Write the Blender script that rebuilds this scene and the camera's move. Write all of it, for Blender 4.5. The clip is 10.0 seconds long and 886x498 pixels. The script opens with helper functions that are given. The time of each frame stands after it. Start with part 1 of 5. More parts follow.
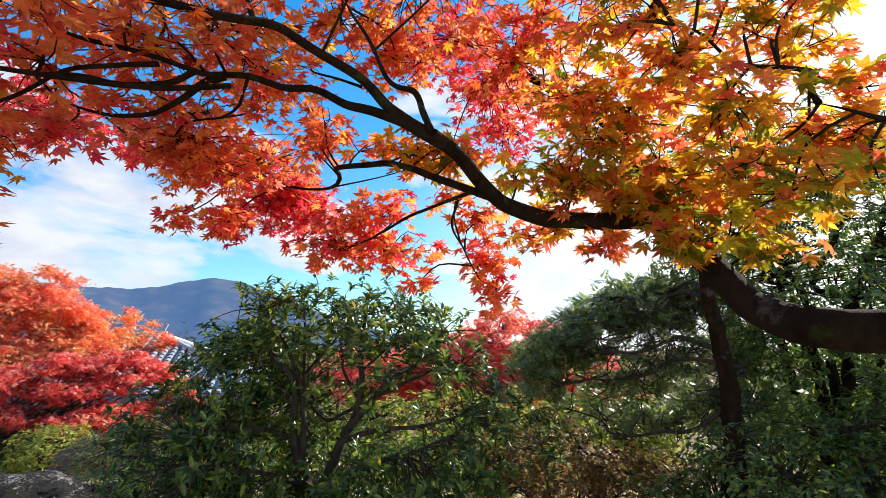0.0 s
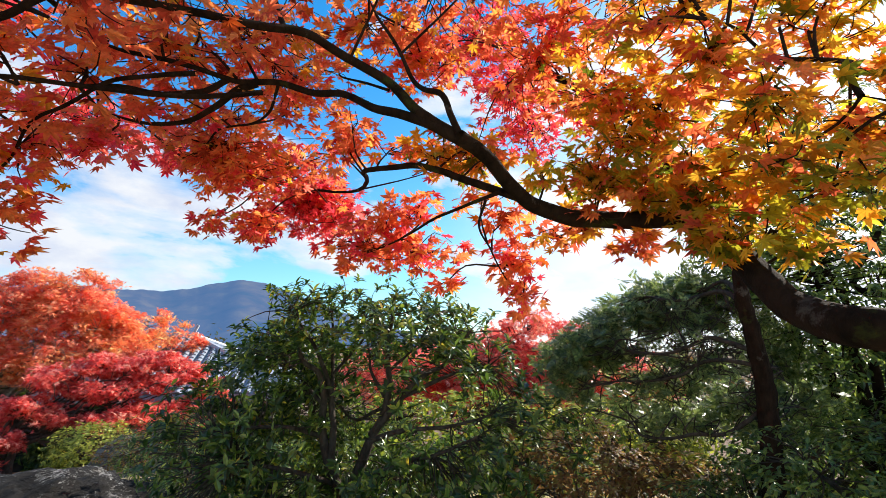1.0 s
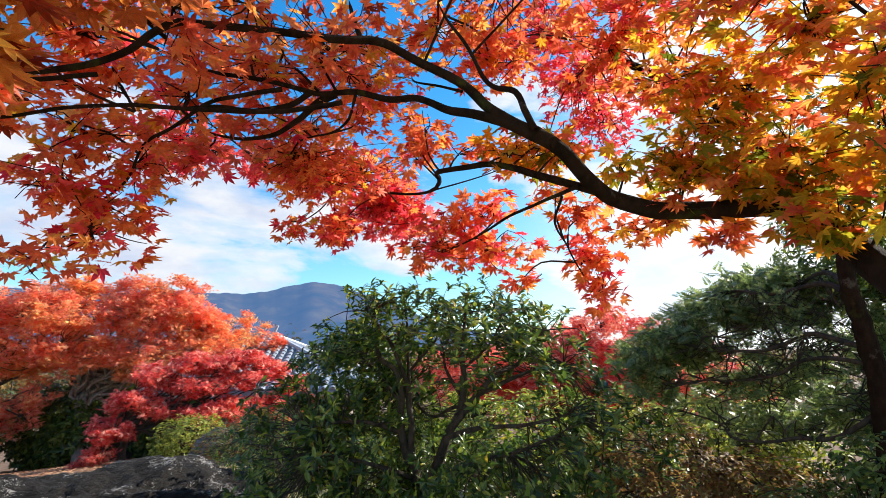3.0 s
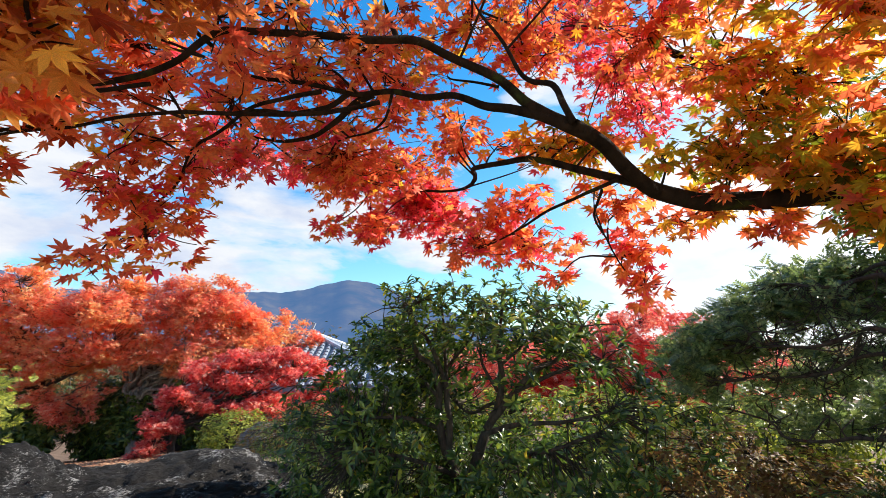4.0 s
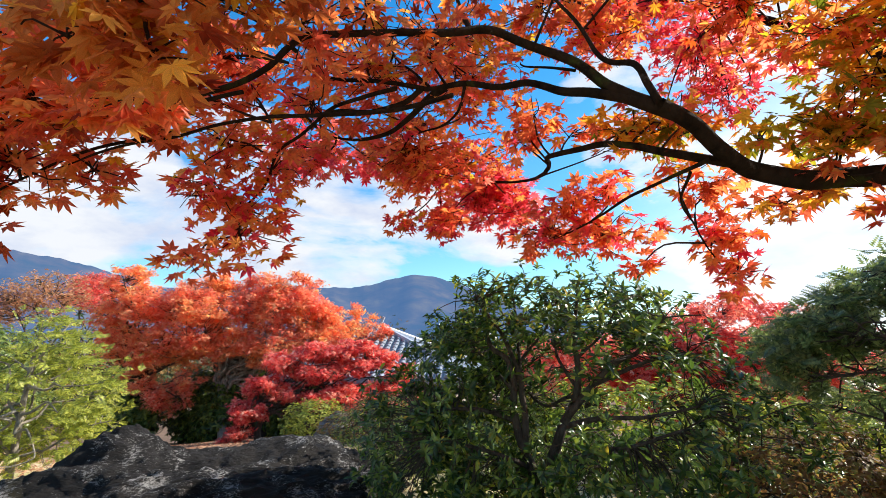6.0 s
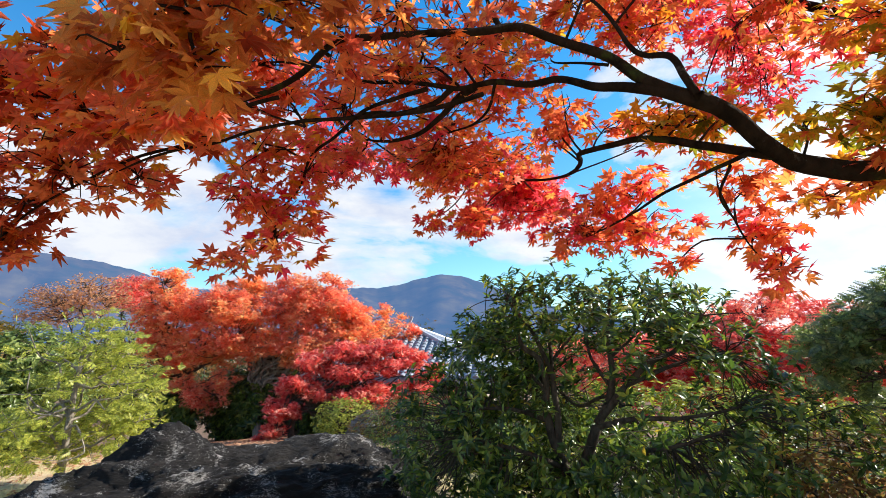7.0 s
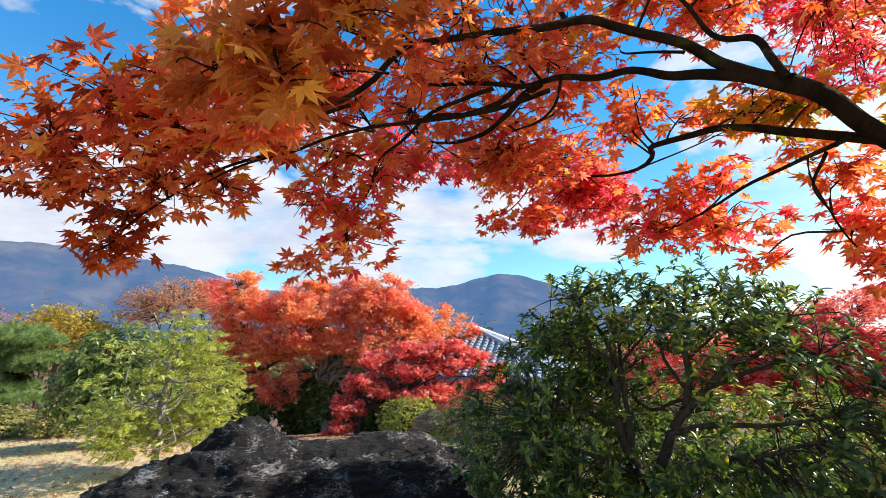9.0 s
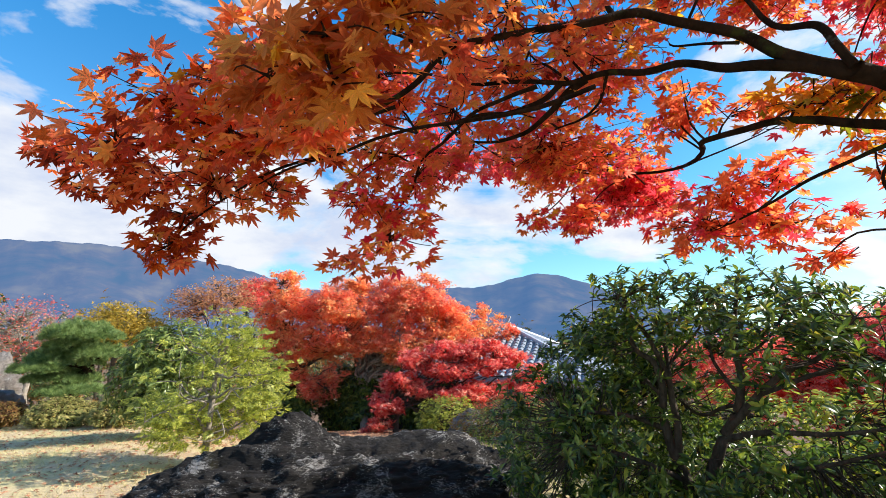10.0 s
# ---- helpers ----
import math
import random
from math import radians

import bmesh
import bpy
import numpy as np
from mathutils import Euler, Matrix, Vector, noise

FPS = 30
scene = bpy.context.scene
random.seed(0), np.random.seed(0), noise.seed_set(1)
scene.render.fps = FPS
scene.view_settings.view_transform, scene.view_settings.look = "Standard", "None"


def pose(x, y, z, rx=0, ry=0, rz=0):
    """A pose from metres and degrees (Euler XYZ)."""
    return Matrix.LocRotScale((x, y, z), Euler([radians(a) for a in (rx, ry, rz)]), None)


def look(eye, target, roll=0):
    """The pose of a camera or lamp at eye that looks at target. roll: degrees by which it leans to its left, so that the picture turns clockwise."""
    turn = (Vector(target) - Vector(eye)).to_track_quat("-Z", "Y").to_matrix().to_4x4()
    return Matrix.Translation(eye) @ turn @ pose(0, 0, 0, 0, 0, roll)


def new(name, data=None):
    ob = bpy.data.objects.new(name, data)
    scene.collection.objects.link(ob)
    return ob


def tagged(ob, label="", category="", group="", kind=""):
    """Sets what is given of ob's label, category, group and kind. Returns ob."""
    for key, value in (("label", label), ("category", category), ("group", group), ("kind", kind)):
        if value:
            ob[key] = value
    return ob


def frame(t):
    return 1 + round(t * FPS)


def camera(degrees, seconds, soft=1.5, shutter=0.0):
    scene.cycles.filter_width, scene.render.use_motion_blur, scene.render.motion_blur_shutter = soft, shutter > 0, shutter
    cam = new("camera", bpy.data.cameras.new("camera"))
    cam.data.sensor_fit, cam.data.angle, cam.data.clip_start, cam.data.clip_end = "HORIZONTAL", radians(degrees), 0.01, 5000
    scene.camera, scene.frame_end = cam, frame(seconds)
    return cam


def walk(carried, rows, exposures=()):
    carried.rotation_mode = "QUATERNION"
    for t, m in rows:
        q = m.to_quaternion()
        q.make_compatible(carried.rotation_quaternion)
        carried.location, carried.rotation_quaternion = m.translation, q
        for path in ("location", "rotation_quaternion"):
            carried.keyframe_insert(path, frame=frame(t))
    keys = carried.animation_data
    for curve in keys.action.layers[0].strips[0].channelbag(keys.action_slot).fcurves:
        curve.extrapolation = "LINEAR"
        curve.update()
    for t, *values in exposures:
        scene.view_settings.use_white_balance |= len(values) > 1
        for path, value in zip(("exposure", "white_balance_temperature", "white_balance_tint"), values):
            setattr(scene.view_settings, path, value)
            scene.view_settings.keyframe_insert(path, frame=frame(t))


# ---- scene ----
# ---- camera ----
cam = camera(86.15, 10.0, soft=0.6)
EYE = 1.4
ROWS = [
    (0.0, 0.0000, 0.0000, 0.0000, 101.90, -0.06, -0.01),
    (0.5, -0.0085, -0.0040, 0.0000, 101.94, -0.11, 1.37),
    (1.0, -0.0190, -0.0080, -0.0008, 101.99, -0.14, 2.81),
    (1.5, -0.0300, -0.0112, -0.0008, 102.01, -0.12, 4.66),
    (2.0, -0.0430, -0.0155, -0.0013, 102.10, -0.11, 6.32),
    (2.5, -0.0575, -0.0220, -0.0020, 101.98, -0.06, 8.46),
    (4.0, -0.0938, -0.0400, -0.0058, 101.43, 0.14, 14.66),
    (4.5, -0.1075, -0.0415, -0.0068, 101.31, 0.14, 16.33),
    (5.0, -0.1206, -0.0440, -0.0076, 101.13, 0.13, 18.15),
    (5.5, -0.1350, -0.0480, -0.0100, 100.88, 0.15, 20.52),
    (6.0, -0.1479, -0.0545, -0.0112, 100.65, 0.18, 22.45),
    (7.5, -0.1740, -0.0705, -0.0118, 100.63, 0.35, 27.39),
    (8.0, -0.1805, -0.0741, -0.0118, 100.58, 0.29, 29.03),
    (8.5, -0.1881, -0.0780, -0.0115, 100.54, 0.24, 30.61),
    (9.0, -0.1995, -0.0877, -0.0095, 100.59, 0.05, 32.81),
    (9.5, -0.2160, -0.1000, -0.0096, 100.61, -0.50, 35.38),
    (10.0, -0.2203, -0.1055, -0.0098, 100.53, -0.58, 37.14),
]
walk(cam, [(t, pose(x, y, EYE + z, rx, ry, rz)) for t, x, y, z, rx, ry, rz in ROWS])

# ---- sky, sun, exposure ----
SUN_AZ, SUN_EL = radians(50), radians(32)       # azimuth from +y towards +x
scene.view_settings.exposure = 0.9
world = bpy.data.worlds.new("sky")
scene.world = world
world.use_nodes = True


class Nodes:
    """A short way to write node trees."""

    def __init__(self, tree):
        self.tree = tree
        tree.nodes.clear()

    def add(self, kind, inputs=(), **fields):
        n = self.tree.nodes.new(kind)
        for k, v in fields.items():
            setattr(n, k, v)
        for k, v in dict(inputs).items():
            if isinstance(v, bpy.types.NodeSocket):
                self.tree.links.new(v, n.inputs[k])
            else:
                n.inputs[k].default_value = v
        return n

    def ramp(self, fac, stops):
        n = self.tree.nodes.new("ShaderNodeValToRGB")
        self.tree.links.new(fac, n.inputs[0])
        el = n.color_ramp.elements
        while len(el) < len(stops):
            el.new(0.5)
        for e, (p, c) in zip(el, stops):
            e.position = p
            e.color = (*c, 1) if len(c) == 3 else c
        return n.outputs[0]

    def mix(self, fac, a, b, blend="MIX"):
        n = self.tree.nodes.new("ShaderNodeMix")
        n.data_type, n.blend_type = "RGBA", blend
        for k, v in ((0, fac), (6, a), (7, b)):
            if isinstance(v, bpy.types.NodeSocket):
                self.tree.links.new(v, n.inputs[k])
            else:
                n.inputs[k].default_value = (*v, 1) if isinstance(v, tuple) and len(v) == 3 else v
        return n.outputs[2]

    def math(self, op, a, b=0.0, c=0.0):
        n = self.tree.nodes.new("ShaderNodeMath")
        n.operation = op
        for k, v in enumerate((a, b, c)):
            if isinstance(v, bpy.types.NodeSocket):
                self.tree.links.new(v, n.inputs[k])
            else:
                n.inputs[k].default_value = v
        return n.outputs[0]

    def noise(self, vec, scale, detail=4.0, rough=0.55, distort=0.0):
        return self.add("ShaderNodeTexNoise", {"Vector": vec, "Scale": scale, "Detail": detail, "Roughness": rough, "Distortion": distort}).outputs[0]


def make_world():
    g = Nodes(world.node_tree)
    sky = g.add("ShaderNodeTexSky", sky_type="NISHITA", sun_disc=False, sun_elevation=SUN_EL, sun_rotation=SUN_AZ, altitude=600.0, air_density=1.0, dust_density=0.6, ozone_density=2.0)
    at = g.add("ShaderNodeTexCoord").outputs["Generated"]
    sep = g.add("ShaderNodeSeparateXYZ", {0: at})
    # heaped clouds, flattened towards their bases
    up = g.math("MAXIMUM", sep.outputs[2], 0.0)
    heap = g.add("ShaderNodeMapping", {0: at, "Location": (0.35, 0.1, 0.0), "Scale": (1.0, 1.0, 2.4)}).outputs[0]
    big = g.noise(heap, 2.6, 9.0, 0.56, 0.25)
    low = g.ramp(up, [(0.0, (0.06, 0.06, 0.06)), (0.10, (0.0, 0.0, 0.0)), (0.17, (0.09, 0.09, 0.09)), (0.30, (0.11, 0.11, 0.11)), (0.46, (-0.03, -0.03, -0.03)), (0.8, (0.0, 0.0, 0.0))])
    west = g.ramp(g.math("MULTIPLY", sep.outputs[0], -1.0), [(0.62, (0, 0, 0)), (0.88, (0.13, 0.13, 0.13))])
    bank = g.math("MULTIPLY", west, g.ramp(up, [(0.30, (1, 1, 1)), (0.48, (0, 0, 0))]))
    big = g.math("ADD", g.math("ADD", big, low), bank)
    cover = g.ramp(big, [(0.54, (0, 0, 0)), (0.585, (0.62, 0.62, 0.62)), (0.65, (1, 1, 1))])
    fine = g.noise(heap, 6.0, 6.0, 0.6)
    shade = g.ramp(fine, [(0.35, (0.72, 0.78, 0.92)), (0.60, (1.0, 1.0, 1.0))])
    # bright veil of cloud on the sun's side of the sky
    sx, sy = math.sin(SUN_AZ), math.cos(SUN_AZ)
    toward = g.math("ADD", g.math("MULTIPLY", sep.outputs[0], sx), g.math("MULTIPLY", sep.outputs[1], sy))
    veil = g.ramp(toward, [(0.55, (0, 0, 0)), (0.95, (1, 1, 1))])
    cover2 = g.math("MAXIMUM", cover, veil)
    glow = g.ramp(toward, [(0.0, (4.1, 4.25, 4.5)), (0.55, (4.4, 4.5, 4.6)), (0.97, (7.2, 7.0, 6.8))])
    cloud = g.mix(1.0, shade, glow, "MULTIPLY")
    tint = g.ramp(up, [(0.05, (0.66, 0.92, 0.96)), (0.6, (0.17, 0.92, 1.28))])
    blue = g.mix(1.0, sky.outputs[0], tint, "MULTIPLY")
    col = g.mix(cover2, blue, cloud)
    bg = g.add("ShaderNodeBackground", {"Color": col, "Strength": 0.12})
    g.add("ShaderNodeOutputWorld", {"Surface": bg.outputs[0]})


make_world()
sun = new("sun", bpy.data.lights.new("sun", "SUN"))
sun.data.energy, sun.data.angle, sun.data.color = 5.0, radians(0.6), (1.0, 0.93, 0.82)
sun.matrix_world = look((0, 0, 30), (-30 * math.cos(SUN_EL) * math.sin(SUN_AZ), -30 * math.cos(SUN_EL) * math.cos(SUN_AZ), 30 - 30 * math.sin(SUN_EL)))

# ---- materials ----
def material(name):
    m = bpy.data.materials.new(name)
    m.use_nodes = True
    return m, Nodes(m.node_tree)


def finish(g, bsdf, height=None, strength=0.3, distance=0.02):
    if height is not None:
        bump = g.add("ShaderNodeBump", {"Height": height, "Strength": strength, "Distance": distance})
        g.tree.links.new(bump.outputs[0], bsdf.inputs["Normal"])
    g.add("ShaderNodeOutputMaterial", {"Surface": bsdf.outputs[0]})


def leaf_material(name, stops, through_light=0.68, rough=0.45, spec=0.4, single=False, patches=None, tufts=None):
    """Thin leaves: colour differs from leaf to leaf; light shines through them."""
    m, g = material(name)
    if single:
        rnd = g.add("ShaderNodeObjectInfo").outputs["Random"]
    else:
        rnd = g.add("ShaderNodeNewGeometry").outputs["Random Per Island"]
    col = g.ramp(rnd, stops)
    at = g.add("ShaderNodeTexCoord").outputs["Object"]
    blotch = g.noise(at, 45.0, 3.0)
    dark = g.ramp(blotch, [(0.3, (0.72, 0.72, 0.72)), (0.65, (1.08, 1.08, 1.08))])
    col = g.mix(1.0, col, dark, "MULTIPLY")
    if patches:
        zone = g.ramp(g.noise(at, 0.9, 3.0), [(0.40, (0, 0, 0)), (0.62, (1, 1, 1))])
        col = g.mix(zone, col, g.mix(1.0, col, patches, "MULTIPLY"))
    if tufts:
        tuft = g.ramp(g.noise(at, tufts, 3.0, 0.6), [(0.34, (0.78, 0.68, 0.72)), (0.50, (1.0, 1.0, 1.0)), (0.66, (1.08, 1.3, 1.35))])
        col = g.mix(1.0, col, tuft, "MULTIPLY")
    b = g.add("ShaderNodeBsdfPrincipled", {"Base Color": col, "Roughness": rough, "Specular IOR Level": spec})
    t = g.add("ShaderNodeBsdfTranslucent", {"Color": g.mix(1.0, col, (1.15, 1.15, 1.0), "MULTIPLY")})
    mixed = g.add("ShaderNodeMixShader", {0: through_light, 1: b.outputs[0], 2: t.outputs[0]})
    g.add("ShaderNodeOutputMaterial", {"Surface": mixed.outputs[0]})
    return m


def bark_material(name, a, b, scale=14.0, lichen=None, moss=None):
    m, g = material(name)
    at = g.add("ShaderNodeTexCoord").outputs["Object"]
    long = g.add("ShaderNodeMapping", {0: at, "Scale": (1.0, 1.0, 0.45)}).outputs[0]
    n = g.noise(long, scale, 8.0, 0.65)
    col = g.ramp(n, [(0.3, a), (0.7, b)])
    if lichen:
        patch = g.ramp(g.noise(at, 9.0, 6.0, 0.7), [(0.60, (0, 0, 0)), (0.68, (1, 1, 1))])
        col = g.mix(patch, col, lichen)
    if moss:
        green = g.ramp(g.noise(at, 5.0, 7.0, 0.7), [(0.57, (0, 0, 0)), (0.66, (1, 1, 1))])
        col = g.mix(green, col, moss)
    p = g.add("ShaderNodeBsdfPrincipled", {"Base Color": col, "Roughness": 0.95, "Specular IOR Level": 0.08})
    finish(g, p, g.noise(long, scale * 3.5, 8.0, 0.7), 1.0, 0.02)
    return m


ORANGE = [(0.0, (0.64, 0.09, 0.05)), (0.35, (0.84, 0.19, 0.08)), (0.7, (0.90, 0.275, 0.09)), (1.0, (0.90, 0.39, 0.09))]
RED = [(0.0, (0.70, 0.03, 0.065)), (0.5, (0.92, 0.09, 0.13)), (1.0, (0.95, 0.20, 0.15))]
YELLOW = [(0.0, (0.58, 0.23, 0.02)), (0.5, (0.78, 0.36, 0.03)), (1.0, (0.85, 0.52, 0.05))]
LIME = [(0.0, (0.11, 0.145, 0.013)), (0.5, (0.36, 0.33, 0.022)), (1.0, (0.62, 0.50, 0.035))]
RUSSET = [(0.0, (0.20, 0.02, 0.012)), (0.5, (0.48, 0.06, 0.012)), (1.0, (0.68, 0.14, 0.02))]
leaf_mats = {k: leaf_material("maple_leaf_" + k, v) for k, v in (("orange", ORANGE), ("red", RED), ("yellow", YELLOW), ("lime", LIME), ("russet", RUSSET))}
near_leaf_mat = leaf_material("maple_leaf_close", [(0.0, (0.44, 0.09, 0.03)), (0.3, (0.64, 0.18, 0.045)), (0.75, (0.76, 0.28, 0.06)), (1.0, (0.82, 0.38, 0.07))], single=True)
far_orange_mat = leaf_material("maple_leaf_far_orange", [(0.0, (0.78, 0.16, 0.11)), (0.3, (0.97, 0.29, 0.19)), (0.75, (0.98, 0.40, 0.26)), (1.0, (0.98, 0.60, 0.43))], 0.70, 0.42, 0.5, patches=(1.0, 1.3, 0.8), tufts=3.2)
far_red_mat = leaf_material("maple_leaf_far_red", [(0.0, (0.58, 0.05, 0.055)), (0.4, (0.92, 0.145, 0.135)), (0.85, (0.97, 0.32, 0.27)), (1.0, (0.97, 0.60, 0.52))], 0.66, 0.35, 0.5, patches=(1.0, 1.25, 1.0), tufts=4.5)
GLOSSY = [(0.0, (0.022, 0.05, 0.011)), (0.45, (0.065, 0.12, 0.02)), (0.85, (0.19, 0.27, 0.04)), (0.97, (0.36, 0.40, 0.05)), (1.0, (0.52, 0.38, 0.04))]
bush_leaf_mat = leaf_material("evergreen_leaf", GLOSSY, 0.44, 0.30, 0.55)
bush_leaf_single = leaf_material("evergreen_leaf_close", GLOSSY[:4], 0.44, 0.30, 0.55, single=True)
dark_leaf_mat = leaf_material("dark_evergreen_leaf", [(0.0, (0.05, 0.09, 0.022)), (0.6, (0.13, 0.20, 0.04)), (1.0, (0.32, 0.38, 0.07))], 0.5, 0.28, 0.55)
laurel_mat = leaf_material("laurel_leaf", [(0.0, (0.08, 0.125, 0.03)), (0.5, (0.19, 0.26, 0.06)), (1.0, (0.40, 0.45, 0.13))], 0.48, 0.3, 0.6)
grass_mat = leaf_material("dry_grass", [(0.0, (0.42, 0.39, 0.15)), (0.5, (0.64, 0.53, 0.28)), (1.0, (0.72, 0.61, 0.37))], 0.35, 0.7, 0.2)
litter_mat = leaf_material("fallen_leaf", [(0.0, (0.24, 0.09, 0.05)), (0.5, (0.48, 0.22, 0.12)), (1.0, (0.62, 0.38, 0.22))], 0.2, 0.7, 0.2)
conifer_mat = leaf_material("conifer_foliage", [(0.0, (0.09, 0.135, 0.05)), (0.6, (0.19, 0.26, 0.085)), (1.0, (0.36, 0.42, 0.14))], 0.55, 0.35, 0.5)
light_green_mat = leaf_material("light_green_foliage", [(0.0, (0.15, 0.19, 0.03)), (0.5, (0.37, 0.41, 0.06)), (1.0, (0.62, 0.60, 0.11))], 0.5, 0.4, 0.45)
pine_mat = leaf_material("pine_needles", [(0.0, (0.05, 0.10, 0.03)), (0.5, (0.17, 0.27, 0.08)), (1.0, (0.34, 0.43, 0.14))], 0.2, 0.5, 0.3)
rust_mat = leaf_material("rust_brown_foliage", [(0.0, (0.13, 0.065, 0.028)), (0.5, (0.30, 0.15, 0.055)), (1.0, (0.29, 0.25, 0.065))], 0.45, 0.5, 0.3)
azalea_mat = leaf_material("azalea_foliage", [(0.0, (0.15, 0.17, 0.045)), (0.5, (0.34, 0.34, 0.10)), (1.0, (0.56, 0.42, 0.16))], 0.3, 0.5, 0.3)
yellow_tree_mat = leaf_material("yellowing_foliage", [(0.0, (0.25, 0.22, 0.03)), (0.5, (0.5, 0.34, 0.05)), (1.0, (0.62, 0.42, 0.06))], 0.4, 0.5, 0.3)
copper_leaf_mat = leaf_material("coppery_foliage", [(0.0, (0.36, 0.15, 0.07)), (0.5, (0.60, 0.28, 0.14)), (1.0, (0.72, 0.42, 0.22))], 0.45, 0.5, 0.3)
far_wood_mat = leaf_material("far_wood_foliage", [(0.0, (0.03, 0.06, 0.025)), (0.45, (0.07, 0.10, 0.035)), (0.7, (0.20, 0.13, 0.04)), (1.0, (0.32, 0.14, 0.04))], 0.3, 0.6, 0.2)
bark_mat = bark_material("maple_bark", (0.008, 0.005, 0.003), (0.045, 0.026, 0.016), 14.0, (0.085, 0.07, 0.056), (0.045, 0.05, 0.012))
stem_mat = bark_material("shrub_bark", (0.03, 0.024, 0.019), (0.12, 0.098, 0.078), 22.0)
pale_bark_mat = bark_material("pale_bark", (0.16, 0.135, 0.11), (0.40, 0.36, 0.30), 18.0)
twig_mat = bark_material("twig_bark", (0.02, 0.013, 0.010), (0.07, 0.045, 0.032), 30.0)


def ground_material():
    m, g = material("dry_lawn")
    at = g.add("ShaderNodeTexCoord").outputs["Object"]
    patch = g.noise(at, 0.55, 6.0, 0.6, 0.4)
    col = g.ramp(patch, [(0.34, (0.46, 0.32, 0.21)), (0.47, (0.62, 0.49, 0.31)), (0.58, (0.60, 0.51, 0.27)), (0.74, (0.42, 0.41, 0.16))])
    sep = g.add("ShaderNodeSeparateXYZ", {0: at})
    # bare earth past the lawn, darkened to stand in for the maples' shade
    edge = g.math("ADD", sep.outputs[1], g.math("MULTIPLY", g.noise(at, 0.8, 4.0), 2.5))
    earth = g.ramp(g.math("MULTIPLY", edge, 0.1), [(0.70, (0, 0, 0)), (0.82, (1, 1, 1))])
    col = g.mix(earth, col, g.ramp(g.noise(at, 2.5, 6.0), [(0.35, (0.13, 0.085, 0.06)), (0.65, (0.24, 0.16, 0.11))]))
    fine = g.ramp(g.noise(at, 38.0, 6.0, 0.75), [(0.3, (0.75, 0.75, 0.75)), (0.7, (1.15, 1.15, 1.15))])
    col = g.mix(1.0, col, fine, "MULTIPLY")
    p = g.add("ShaderNodeBsdfPrincipled", {"Base Color": col, "Roughness": 0.95, "Specular IOR Level": 0.1})
    finish(g, p, g.noise(at, 60.0, 6.0, 0.8), 0.6, 0.03)
    return m


def rock_material(name, a, b, lichen, moss=None):
    m, g = material(name)
    at = g.add("ShaderNodeTexCoord").outputs["Object"]
    n = g.noise(at, 3.0, 10.0, 0.7, 0.3)
    col = g.ramp(n, [(0.3, a), (0.7, b)])
    spot = g.add("ShaderNodeTexVoronoi", {"Vector": g.add("ShaderNodeMapping", {0: at, "Scale": (1.0, 1.0, 2.0)}).outputs[0], "Scale": 7.0, "Randomness": 1.0}).outputs[0]
    grainy = g.add("ShaderNodeMapping", {0: at, "Rotation": (0.35, 0.55, 0.0), "Scale": (0.65, 1.0, 1.7)}).outputs[0]
    flake = g.noise(grainy, 42.0, 10.0, 0.85, 0.9)
    where = g.ramp(g.math("ADD", flake, g.math("MULTIPLY", g.noise(at, 4.0, 4.0, 0.6), 0.6)), [(0.87, (0, 0, 0)), (0.915, (1, 1, 1))])
    col = g.mix(where, col, lichen)
    if moss:
        w2 = g.ramp(g.noise(at, 2.2, 7.0, 0.7), [(0.60, (0, 0, 0)), (0.70, (1, 1, 1))])
        col = g.mix(w2, col, moss)
    p = g.add("ShaderNodeBsdfPrincipled", {"Base Color": col, "Roughness": 0.75, "Specular IOR Level": 0.18})
    finish(g, p, g.math("ADD", g.noise(grainy, 9.0, 11.0, 0.78, 0.4), g.math("MULTIPLY", spot, 0.3)), 1.0, 0.13)
    return m


def plain_material(name, a, b, scale=6.0, rough=0.7, metal=0.0, bump=0.2):
    m, g = material(name)
    at = g.add("ShaderNodeTexCoord").outputs["Object"]
    col = g.ramp(g.noise(at, scale, 6.0, 0.65), [(0.3, a), (0.7, b)])
    p = g.add("ShaderNodeBsdfPrincipled", {"Base Color": col, "Roughness": rough, "Metallic": metal})
    finish(g, p, g.noise(at, scale * 8, 5.0, 0.7), bump, 0.01)
    return m


def mountain_material():
    """Distant wooded slopes; a blue glow mixed in stands for the haze of many kilometres."""
    m, g = material("far_woods")
    at = g.add("ShaderNodeTexCoord").outputs["Object"]
    n = g.noise(at, 0.006, 8.0, 0.62, 0.5)
    col = g.ramp(n, [(0.36, (0.035, 0.05, 0.035)), (0.52, (0.10, 0.075, 0.045)), (0.66, (0.20, 0.15, 0.06))])
    d = g.add("ShaderNodeBsdfDiffuse", {"Color": col})
    haze_glow = g.add("ShaderNodeEmission", {"Color": (0.11, 0.25, 0.56, 1), "Strength": 0.58})
    mixed = g.add("ShaderNodeMixShader", {0: 0.62, 1: d.outputs[0], 2: haze_glow.outputs[0]})
    g.add("ShaderNodeOutputMaterial", {"Surface": mixed.outputs[0]})
    return m


